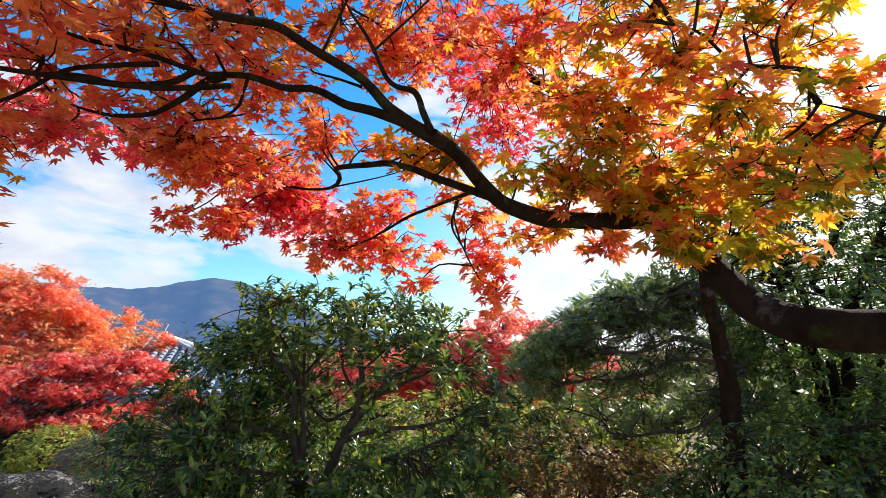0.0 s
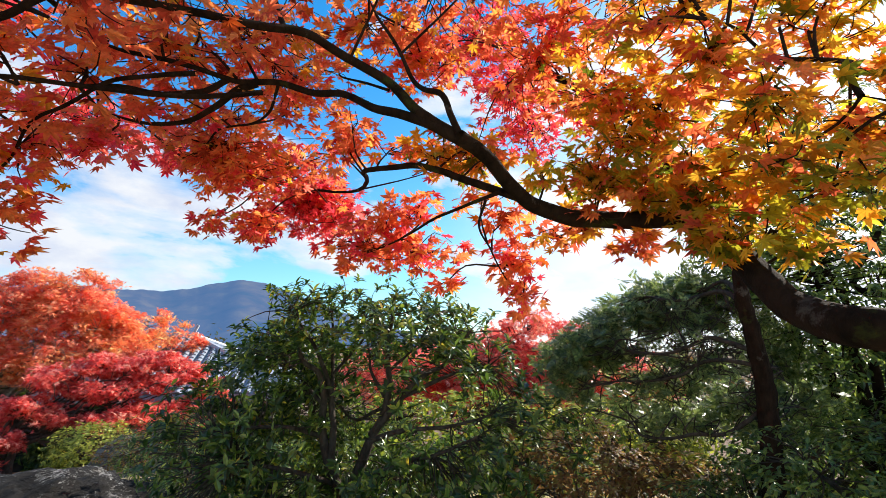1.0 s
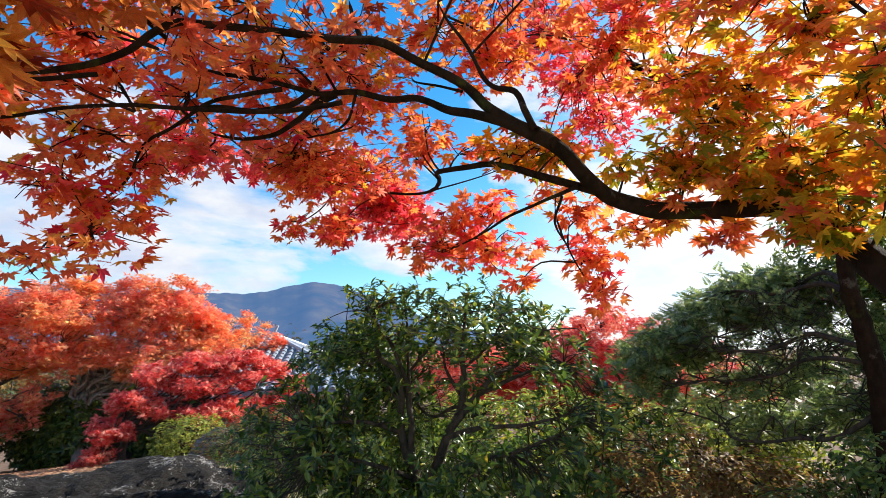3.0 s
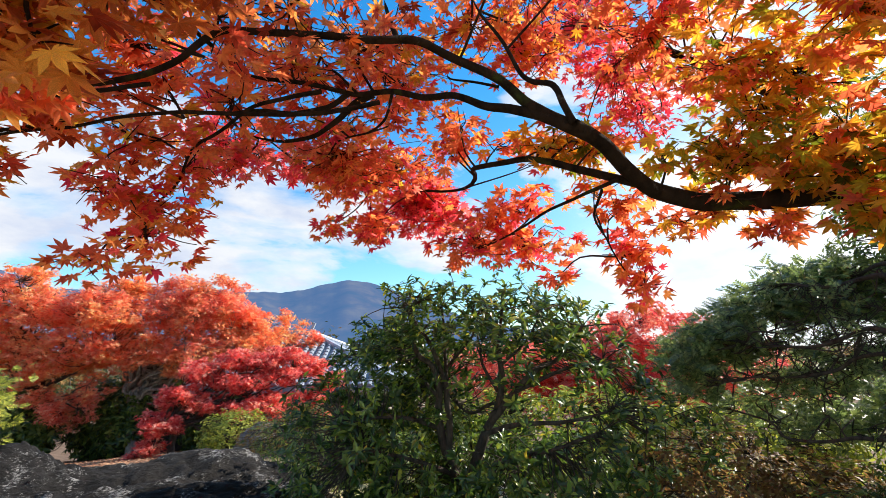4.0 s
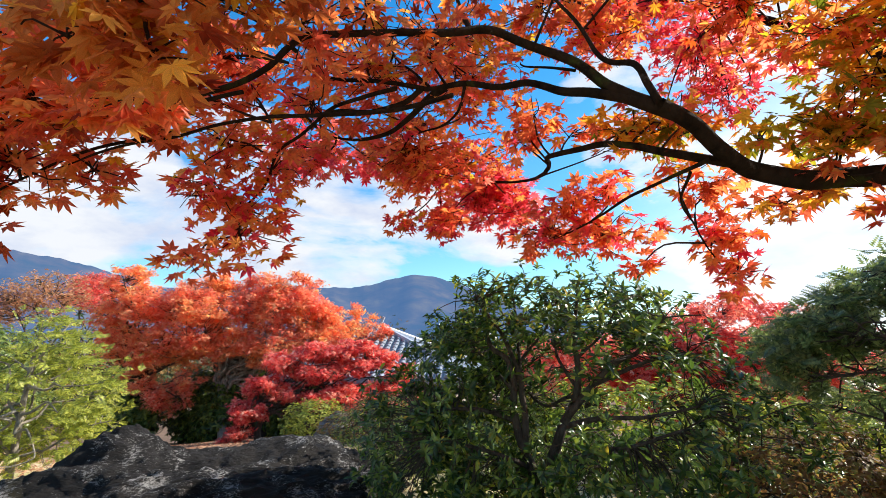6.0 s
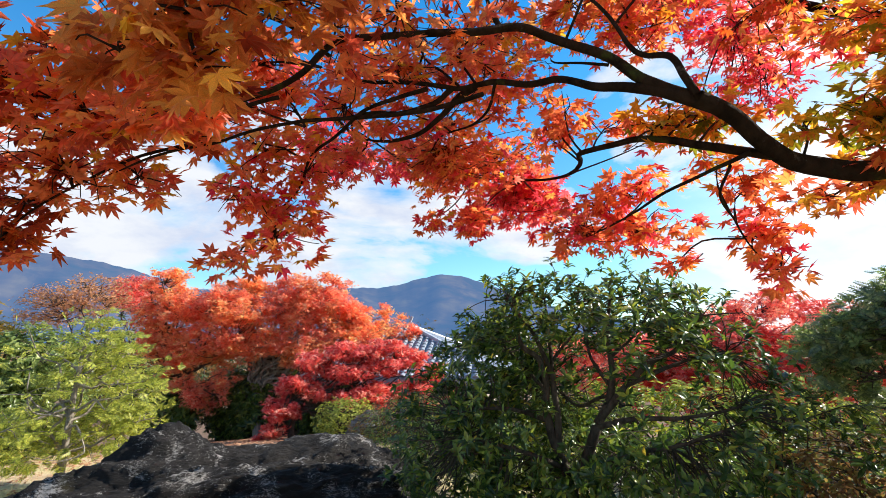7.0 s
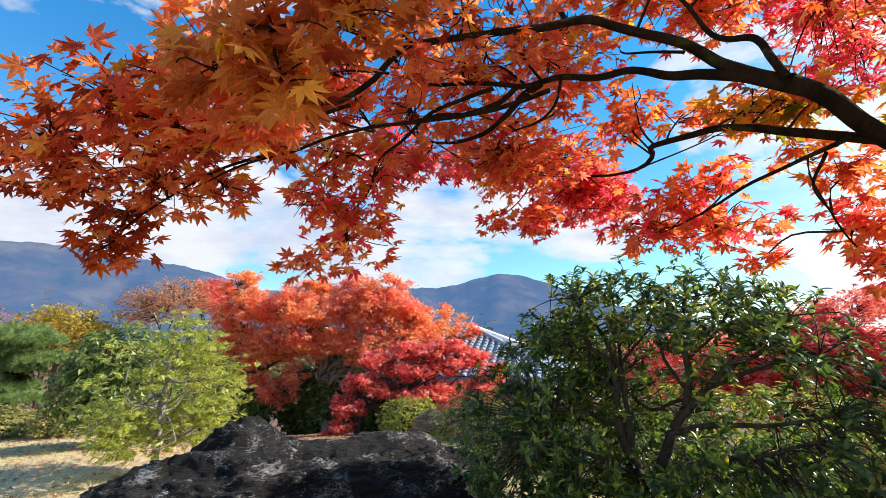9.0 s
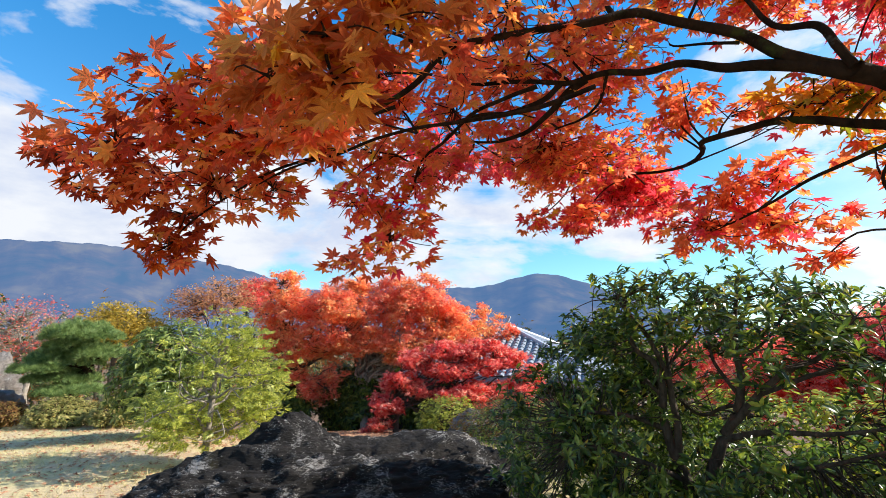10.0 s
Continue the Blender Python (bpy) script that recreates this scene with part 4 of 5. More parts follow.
    for k in order[:300]:
        lf = put("leaf", one, ob)
        lf.matrix_local = Matrix.Translation(Vector(p[k]) - ob.location) @ Matrix(r[k].tolist()).to_4x4() @ Matrix.Diagonal((s[k], s[k], s[k], 1))
    v, f = scatter(GLOSS_LEAF, p[order[300:]], r[order[300:]], s[order[300:]])
    put("leaves", mesh_from("leaves", local(ob, v), f, bush_leaf_mat), ob, "", "stuff")


evergreen_shrub()


def feathered(length):
    """One flat frond of scale foliage: a stalk with side sprigs, as a shape."""
    v, tri = [], []
    for k in range(6):
        y = 0.10 + 0.86 * k / 5
        for sgn in (-1, 1):
            l = 0.46 * (1 - 0.7 * y) + 0.10
            i = len(v)
            v += [(0, y - 0.07, 0), (sgn * 0.55 * l, y - 0.02 + 0.12 * l, -0.04 * l), (sgn * l, y + 0.42 * l, -0.12 * l), (sgn * 0.35 * l, y + 0.09 + 0.2 * l, -0.02 * l)]
            tri += [(i, i + 1, i + 2), (i, i + 2, i + 3)]
    return np.array(v) * length, np.array(tri)


FROND = feathered(1.0)


def needle_tuft(count, seed):
    r = np.random.default_rng(seed)
    v, tri = [], []
    for k in range(count):
        d = r.standard_normal(3)
        d[1] = abs(d[1]) + 0.8
        d /= np.linalg.norm(d)
        w = np.cross(d, (0.3, 0.2, 1.0))
        w = 0.032 * w / np.linalg.norm(w)
        i = len(v)
        v += [tuple(-w), tuple(w), tuple(d)]
        tri.append((i, i + 1, i + 2))
    return np.array(v), np.array(tri)


TUFT = needle_tuft(22, 3)

# the dark conifer with a crooked trunk
def conifer():
    base = (1.68, 2.95, 0.0)
    ob = thing("conifer_tree", base, "dark conifer with crooked bare inner branches and layered foliage", "conifer")
    lines = []

    def bough(name, pts, r0, r1, mat=stem_mat):
        ln = curve_points(pts, 0.03)
        ln = ln + 0.35 * r1 * np.array([noise.noise_vector(Vector((5.0 * len(lines), 0.5 * k, 2.0))) for k in range(len(ln))])
        lines.append(ln)
        v, q = tube_arrays(ln, np.linspace(r0, r1, len(ln)), 9, 0.05)
        put(name, mesh_from(name, local(ob, v), q, mat, True), ob)

    bough("trunk", [base, (1.69, 2.95, 0.63), (1.71, 2.95, 0.90), (1.72, 2.95, 1.16), (1.70, 2.95, 1.36), (1.67, 2.95, 1.60), (1.65, 2.95, 1.80), (1.70, 2.98, 2.0), (1.90, 3.15, 2.3)], 0.074, 0.03, bark_mat)
    bough("branch", [(1.67, 2.95, 1.40), (1.61, 3.10, 1.45), (1.55, 3.20, 1.48), (1.48, 3.30, 1.43), (1.37, 3.40, 1.38), (1.23, 3.50, 1.38), (1.0, 3.7, 1.42)], 0.017, 0.005)
    bough("branch", [(1.69, 2.95, 1.31), (1.56, 3.10, 1.34), (1.51, 3.30, 1.31), (1.43, 3.40, 1.23), (1.27, 3.60, 1.18), (1.07, 3.70, 1.17), (0.85, 3.8, 1.10)], 0.014, 0.005)
    bough("branch", [(1.71, 2.95, 1.08), (1.55, 3.10, 0.91), (1.44, 3.30, 0.87), (1.36, 3.40, 0.83), (1.26, 3.50, 0.81), (1.19, 3.60, 0.82), (1.16, 3.70, 0.89), (0.95, 3.9, 0.95)], 0.015, 0.005)
    bough("branch", [(1.66, 2.95, 1.67), (1.66, 3.20, 1.78), (1.52, 3.50, 1.75), (1.37, 3.80, 1.81), (1.2, 3.9, 1.75)], 0.020, 0.005)
    bough("branch", [(1.66, 2.95, 1.72), (1.74, 3.3, 1.86), (1.80, 3.7, 1.84), (1.95, 4.0, 1.86)], 0.018, 0.005)
    # flat layers of sprays, each on its own crooked twigs
    layers = [(0.74, 1.30, 0.26, 0.10), (0.90, 1.42, 0.26, 0.12), (1.08, 1.56, 0.26, 0.13), (1.30, 1.71, 0.27, 0.13), (1.59, 1.82, 0.29, 0.12), (1.86, 1.84, 0.26, 0.12), (2.12, 1.80, 0.24, 0.12), (2.35, 1.92, 0.26, 0.14), (1.72, 1.94, 0.24, 0.08), (1.14, 1.34, 0.20, 0.10),
              (0.80, 1.06, 0.30, 0.12), (1.12, 1.02, 0.28, 0.12), (1.38, 1.12, 0.25, 0.12), (1.67, 1.14, 0.25, 0.13), (1.96, 1.19, 0.25, 0.14), (2.20, 1.06, 0.24, 0.16), (1.79, 0.90, 0.28, 0.14), (1.48, 0.90, 0.27, 0.12), (2.05, 0.92, 0.24, 0.15),
              (1.52, 1.58, 0.14, 0.05), (1.90, 1.62, 0.16, 0.06), (2.50, 1.40, 0.26, 0.20), (2.70, 1.05, 0.28, 0.22), (2.40, 0.78, 0.30, 0.18)]
    skeleton = np.concatenate(lines)
    fine = Bundle()
    at, way = [], []
    for x, z, a, h in layers:
        for k in range(11 if z > 1.28 else 5):
            e = np.array([x, 4.0, z]) + in_ball(1)[0] * np.array([a, 0.38, h])
            near = skeleton[np.argsort(np.linalg.norm((skeleton - e) * np.array([1, 0.6, 1.6]), axis=1))[rng.integers(0, 12)]]
            ln = wander(near, e, 0.55, 0.03, 0.12)
            fine.tube(ln, np.linspace(0.0045, 0.0016, len(ln)), 5)
            for q in ln[len(ln) // 2::2 if z > 1.28 else 4]:
                m = 4
                at.append(q + rng.standard_normal((m, 3)) * np.array([0.05, 0.05, 0.025]))
                way.append(np.tile((e - near) * np.array([1, 1, 0.3]), (m, 1)))
        n = int((105 if z > 1.28 else 60) * a / 0.25)
        at.append(np.array([x, 4.0, z]) + in_ball(n) * np.array([a, 0.38, h]))
        way.append(np.tile([-0.5, 0.1, 0.0], (n, 1)))
    # a bare net of crooked twigs in the hollow under the top layer
    for k in range(27):
        a = skeleton[rng.integers(len(lines[0]), len(skeleton))]
        e = np.array([rng.uniform(1.15, 2.25), rng.uniform(3.3, 4.1), rng.uniform(1.25, 1.82)])
        ln = wander(a, e, 0.75, 0.025, 0.08)
        fine.tube(ln, np.linspace(0.0055, 0.0018, len(ln)), 5)
        for q in ln[len(ln) // 5::4]:
            tip = q + rng.normal(0, 0.11, 3)
            tw = wander(q, tip, 0.6, 0.02, 0.05)
            fine.tube(tw, np.linspace(0.0034, 0.0014, len(tw)), 4)
            if rng.random() < 0.35:
                at.append(tip + rng.standard_normal((3, 3)) * 0.025)
                way.append(np.tile(tip - q, (3, 1)))
    at, way = np.concatenate(at), np.concatenate(way)
    way = way / np.linalg.norm(way, axis=1, keepdims=True) + 0.75 * rng.standard_normal(at.shape) + np.array([0, 0, 0.1])
    normal = np.array([-0.2, -0.35, 0.8]) + 0.5 * rng.standard_normal(at.shape)
    v, f = scatter(FROND, at, frames_from(normal, way), rng.uniform(0.06, 0.10, len(at)))
    put("twig_tangle", fine.mesh("twig_tangle", stem_mat, ob.location), ob, "", "stuff")
    put("foliage", mesh_from("foliage", local(ob, v), f, conifer_mat), ob, "", "stuff")


conifer()
broadleaf_shrub("evergreen_tree", (2.9, 3.6, 0.0), [(2.7, 3.7, 2.15, 0.9, 0.7, 0.7), (3.2, 3.6, 1.4, 0.9, 0.7, 0.9), (2.2, 3.7, 2.2, 0.5, 0.5, 0.45), (2.6, 3.3, 1.7, 0.7, 0.5, 0.5), (2.7, 3.7, 2.9, 0.9, 0.6, 0.5), (3.6, 3.5, 2.7, 0.8, 0.7, 0.7)],
                [(2.2, 4.0, 2.4), (2.6, 3.9, 2.7), (3.0, 3.6, 2.6), (3.2, 3.4, 1.8), (2.5, 3.5, 2.0), (2.6, 3.8, 3.1), (3.5, 3.5, 3.0)], 3000, 7, GLOSS_LEAF, 0.05, dark_leaf_mat, bark_mat, "tall evergreen with dark leaves against the bright sky", "tree", 0.05, 0.5)
broadleaf_shrub("dark_shrub", (2.2, 2.75, 0.0), [(2.2, 2.85, 0.55, 0.85, 0.6, 0.55), (2.7, 2.6, 0.75, 0.7, 0.6, 0.6), (1.55, 3.1, 0.3, 0.5, 0.45, 0.4)],
                [(1.8, 2.8, 0.8), (2.2, 2.7, 0.95), (2.6, 2.6, 1.0), (2.9, 2.6, 1.1), (1.6, 3.0, 0.5)], 2600, 7, GLOSS_LEAF, 0.045, dark_leaf_mat, stem_mat, "low dark evergreen shrub with small glossy leaves under the maple trunk", "shrub", 0.03)
broadleaf_shrub("rust_shrub", (0.9, 4.1, 0.0), [(0.85, 4.1, 0.3, 0.65, 0.45, 0.5), (1.5, 3.9, 0.25, 0.5, 0.4, 0.42)],
                [(0.4, 4.1, 0.5), (0.8, 4.1, 0.65), (1.1, 4.0, 0.6), (1.5, 3.9, 0.5), (1.8, 3.9, 0.4)], 1500, 7, SMALL, 0.045, rust_mat, stem_mat, "small-leaved rust brown deciduous shrub with tangled twigs", "shrub", 0.018)
def light_shrub():
    base = (-5.86, 2.85, gz(-5.86, 2.85) - 0.05)
    ob = thing("light_shrub", base, "airy light green feathery shrub with pale stems", "shrub")
    lines = []
    lead = curve_points([base, (-5.85, 2.85, 0.15), (-5.82, 2.85, 0.57), (-5.77, 2.85, 1.08), (-5.72, 2.85, 1.34), (-5.70, 2.85, 1.62)], 0.05)
    v, q = tube_arrays(lead, np.linspace(0.045, 0.010, len(lead)), 8, 0.04)
    put("stem", mesh_from("stem", local(ob, v), q, pale_bark_mat, True), ob)
    lines.append(lead)
    for k in range(17):
        a = k * 2.4 + rng.normal(0, 0.2)
        h = 0.35 + 1.2 * (k / 16)
        reach = 0.80 * (1 - 0.55 * (k / 16) ** 2) * rng.uniform(0.75, 1.05)
        s = lead[np.argmin(np.abs(lead[:, 2] - rng.uniform(0.08, 0.55 + 0.5 * h)))]
        e = np.array([-5.82 + reach * math.cos(a), 2.85 + reach * math.sin(a), h])
        ln = wander(s, e, 0.3, 0.04, 0.2)
        lines.append(ln)
        v, q = tube_arrays(ln, np.linspace(0.016, 0.005, len(ln)), 6, 0.05)
        put("stem", mesh_from("stem", local(ob, v), q, pale_bark_mat, True), ob)
    # sprays held level, layer over layer, drooping at the rim
    blobs = [(-5.84, 2.85, 0.86, 0.88, 0.82, 0.62), (-5.78, 2.85, 1.30, 0.52, 0.52, 0.42), (-5.75, 2.85, 0.45, 0.72, 0.72, 0.32)]
    pos, out = crown_points(blobs, 1150, 0.62)
    layer = np.round(pos[:, 2] / 0.13 + 0.8 * np.array([noise.noise(Vector((3 * p[0], 3 * p[1], 0.0))) for p in pos])) * 0.13
    pos[:, 2] += 0.7 * (layer - pos[:, 2])
    keep = pos[:, 2] > ground_z(pos[:, 0], pos[:, 1]) + 0.18
    toward = (pos[:, 0] + 5.85) * 0.9 - (pos[:, 1] - 2.85) * 0.438
    across = (pos[:, 0] + 5.85) * 0.438 + (pos[:, 1] - 2.85) * 0.9
    keep &= ~((across < -0.12 - 0.5 * (1.3 - pos[:, 2])) & (pos[:, 2] > 0.75) & (rng.random(len(pos)) < 0.85))
    keep &= ~((np.abs(across - 0.02) < 0.27) & (pos[:, 2] < 1.2) & (toward > 0.0) & (rng.random(len(pos)) < 0.8))
    pos, out = pos[keep], out[keep]
    twiggery(ob, lines, pos, pale_bark_mat, 3, (0.004, 0.0015))
    c = np.repeat(pos, 4, 0) + rng.standard_normal((4 * len(pos), 3)) * np.array([0.05, 0.05, 0.015])
    fwd = np.repeat(out, 4, 0) * np.array([1, 1, 0.2]) + 0.55 * rng.standard_normal(c.shape) * np.array([1, 1, 0.4]) + np.array([0, 0, -0.15])
    nrm = np.array([0.15, -0.3, 0.9]) + 0.45 * rng.standard_normal(c.shape)
    v, f = scatter(FROND, c, frames_from(nrm, fwd), rng.uniform(0.058, 0.095, len(c)))
    put("foliage", mesh_from("foliage", local(ob, v), f, light_green_mat), ob, "", "stuff")


light_shrub()
broadleaf_shrub("laurel_shrub", (-8.5, 3.45, -0.3), [(-8.4, 3.55, 1.02, 0.75, 0.75, 0.56), (-8.4, 3.25, 0.62, 0.58, 0.58, 0.52), (-8.5, 3.85, 0.45, 0.70, 0.70, 0.60)],
                [(-8.0, 3.5, 1.3), (-8.5, 3.4, 1.4), (-8.7, 3.1, 1.1), (-8.2, 3.0, 1.0), (-8.8, 3.7, 0.9)], 1700, 7, GLOSS_LEAF, 0.095, laurel_mat, stem_mat, "dense round evergreen shrub with mid green leaves", "shrub", 0.04)


def pine():
    base = (-13.85, 3.92, gz(-13.85, 3.92) - 0.05)
    ob = thing("pine_tree", base, "cloud-pruned garden pine with layered green needle pads", "pine")
    trunk = curve_points([base, (-13.95, 3.78, 0.23), (-13.57, 3.98, 0.62), (-13.9, 3.64, 1.0), (-13.63, 3.74, 1.46)], 0.1)
    v, q = tube_arrays(trunk, np.linspace(0.14, 0.05, len(trunk)), 8, 0.06)
    put("trunk", mesh_from("trunk", local(ob, v), q, bark_mat, True), ob)
    pads = [(-13.6, 3.74, 1.40, 0.78, 0.76, 0.46), (-13.4, 4.05, 0.95, 0.60, 0.56, 0.34), (-13.8, 3.12, 0.62, 0.55, 0.52, 0.28), (-13.5, 3.68, 0.14, 0.68, 0.64, 0.28), (-13.4, 4.60, -0.30, 0.36, 0.36, 0.34), (-14.0, 3.50, 0.86, 0.60, 0.60, 0.34), (-14.0, 3.60, 0.40, 0.70, 0.70, 0.30), (-13.8, 3.70, 0.78, 0.62, 0.60, 0.42), (-13.7, 3.60, 1.15, 0.55, 0.52, 0.36)]
    for x, y, z, a, b, c in pads:
        s = trunk[np.argmin(np.abs(trunk[:, 2] - (z - 0.2)))]
        for k in range(3):
            ln = wander(s, (x + rng.normal(0, 0.4 * a), y + rng.normal(0, 0.4 * b), z - 0.06), 0.3, 0.08)
            v, q = tube_arrays(ln, np.linspace(0.04, 0.012, len(ln)), 6, 0.05)
            put("branch", mesh_from("branch", local(ob, v), q, bark_mat, True), ob)
        # upright needle tufts on lumps of a flat-bottomed cushion
        n = int(2300 * a * b)
        spread = np.sqrt(rng.random(n))
        ang = rng.uniform(0, 2 * np.pi, n)
        px, py = spread * np.cos(ang), spread * np.sin(ang)
        lump = np.array([noise.noise(Vector((3.2 * a * u + x, 3.2 * b * w + 5 * z, 0.0))) for u, w in zip(px, py)])
        crest = np.sqrt(np.maximum(1 - spread ** 2, 0)) * (0.85 + 0.5 * lump) + 0.12 * lump
        pos = np.array([x, y, z]) + np.stack([a * px * (1 + 0.15 * lump), b * py * (1 + 0.15 * lump), c * (crest * rng.uniform(0.35, 1.0, n) - 0.35)], -1)
        out = np.stack([0.55 * px, 0.55 * py, np.full(n, 0.8)], -1) + 0.18 * rng.standard_normal((n, 3))
        v, f = scatter(TUFT, pos, frames_from(rng.standard_normal((n, 3)), out), rng.uniform(0.09, 0.14, n))
        put("needle_pad", mesh_from("needle_pad", local(ob, v), f, pine_mat), ob, "", "stuff")


pine()


def garden_maple(base, height, blobs, mat, n, size, label, trunk_r=0.12, lean=(0, 0), forks=0.35, bark=None, per=5, twig_step=6, flat=0.3, airy=0.09):
    """A maple seen from far off: trunk, limbs, layered crown of small star leaves."""
    b = np.array([base[0], base[1], gz(base[0], base[1]) - 0.05])
    ob = thing("maple_tree", b, label, "maple tree")
    top = b + np.array([lean[0], lean[1], height * 0.55])
    tr = wander(b, top, 0.12, 0.15)
    v, q = tube_arrays(tr, np.linspace(trunk_r, trunk_r * 0.55, len(tr)), 8, 0.05)
    put("trunk", mesh_from("trunk", local(ob, v), q, bark or stem_mat, True), ob)
    lines = [tr]
    for x, y, z, a, c, h in blobs:
        for k in range(2):
            s = tr[int(len(tr) * rng.uniform(0.45, 0.98))]
            e = np.array([x, y, z]) + in_ball(1)[0] * np.array([a, c, h]) * 0.6
            ln = wander(s, e, 0.35, 0.15)
            lines.append(ln)
            v, q = tube_arrays(ln, np.linspace(trunk_r * 0.4, trunk_r * 0.1, len(ln)), 6, 0.05)
            put("limb", mesh_from("limb", local(ob, v), q, bark or stem_mat, True), ob)
    # each limb ends in flat, drooping pads of foliage
    spots = []
    w = np.array([q[3] * q[4] * q[5] for q in blobs])
    pads = np.maximum(7, (w / w.sum() * 430)).astype(int)
    for (x, y, z, a, c, h), k in zip(blobs, pads):
        for _ in range(k):
            m = in_ball(1, 0.35)[0] * np.array([a, c, h])
            pr = rng.uniform(0.14, 0.40) * max(a, c)
            d = in_ball(n // per // pads.sum() + 1)
            q = np.array([x, y, z]) + m + d * np.array([pr, pr, flat * pr + 0.02])
            q[:, 2] += -0.35 * pr * (d[:, 0] ** 2 + d[:, 1] ** 2) + pr * (rng.normal(0, 0.3) * d[:, 0] + rng.normal(0, 0.3) * d[:, 1])
            spots.append(q)
    pos = np.concatenate(spots)
    twiggery(ob, lines, pos, bark or stem_mat, twig_step, (0.012, 0.004))
    c = np.repeat(pos, per, 0) + rng.standard_normal((len(pos) * per, 3)) * np.array([airy, airy, 0.4 * airy])
    normal = np.stack([rng.normal(0.1, 0.5, len(c)), rng.normal(-0.25, 0.5, len(c)), np.full(len(c), 0.7)], -1)
    v, f = scatter(SIMPLE_STAR, c, frames_from(normal, rng.standard_normal((len(c), 3))), rng.uniform(0.7, 1.25, len(c)) * size)
    put("leaves", mesh_from("leaves", local(ob, v), f, mat), ob, "", "stuff")
    return ob


def simple_star():
    v = [(0, 0, 0)]
    for k in range(5):
        a = radians(-96 + 48 * k)
        if k:
            m = a - radians(24)
            v.append((0.35 * math.sin(m), 0.35 * math.cos(m), 0.02))
        v.append((math.sin(a) * 0.95, math.cos(a) * 0.95, -0.12))
    return np.array(v), np.array([(0, i + 1, i) for i in range(1, len(v) - 1)])


SIMPLE_STAR = simple_star()

garden_maple((-15.85, 11.44), 4.6, [(-16.09, 10.76, 3.3, 0.68, 0.62, 0.7), (-15.49, 11.27, 2.55, 1.13, 1.02, 0.65), (-16.96, 10.74, 2.21, 0.73, 0.66, 0.75), (-14.0, 11.68, 2.36, 1.1, 0.99, 0.76), (-16.32, 10.94, 1.26, 0.91, 0.82, 0.74), (-14.96, 11.48, 1.17, 1.14, 1.03, 0.59), (-13.76, 11.86, 1.29, 0.72, 0.65, 0.54), (-15.48, 11.05, 0.24, 0.62, 0.56, 0.67), (-14.6, 11.36, -0.43, 0.68, 0.61, 0.53), (-14.09, 11.63, 0.08, 0.5, 0.45, 0.49), (-17.15, 10.79, 3.02, 0.35, 0.32, 0.45)], far_orange_mat, 24000, 0.098, "spreading maple with salmon orange autumn crown", 0.13, flat=0.6)
garden_maple((-13.59, 12.79), 4.6, [(-13.59, 12.71, 2.57, 0.94, 0.85, 0.82), (-12.6, 13.23, 2.46, 1.03, 0.92, 0.73), (-11.64, 14.29, 3.26, 0.65, 0.58, 0.7), (-11.54, 14.04, 2.42, 1.12, 1.01, 0.64), (-10.62, 14.9, 1.75, 1.03, 0.92, 0.56), (-10.52, 15.62, 2.29, 0.5, 0.45, 0.53), (-10.04, 16.34, 1.89, 0.55, 0.49, 0.54), (-9.69, 16.7, 1.46, 0.31, 0.28, 0.45), (-13.19, 12.54, 1.3, 1.0, 0.9, 0.63), (-12.11, 13.36, 1.31, 1.1, 0.99, 0.63), (-11.2, 14.25, 1.53, 1.02, 0.91, 0.55), (-12.39, 12.77, 0.74, 0.71, 0.64, 0.37), (-13.82, 12.58, 3.45, 0.46, 0.41, 0.31), (-12.8, 13.42, 3.2, 0.92, 0.82, 0.53), (-14.4, 11.97, 3.07, 0.83, 0.74, 0.56), (-12.09, 13.78, 2.85, 0.94, 0.85, 0.56), (-11.02, 14.71, 2.35, 0.76, 0.68, 0.48)], far_orange_mat, 33000, 0.098, "tall maple with bright orange autumn crown", 0.16, (-0.4, 0.1), bark=pale_bark_mat, flat=0.6)
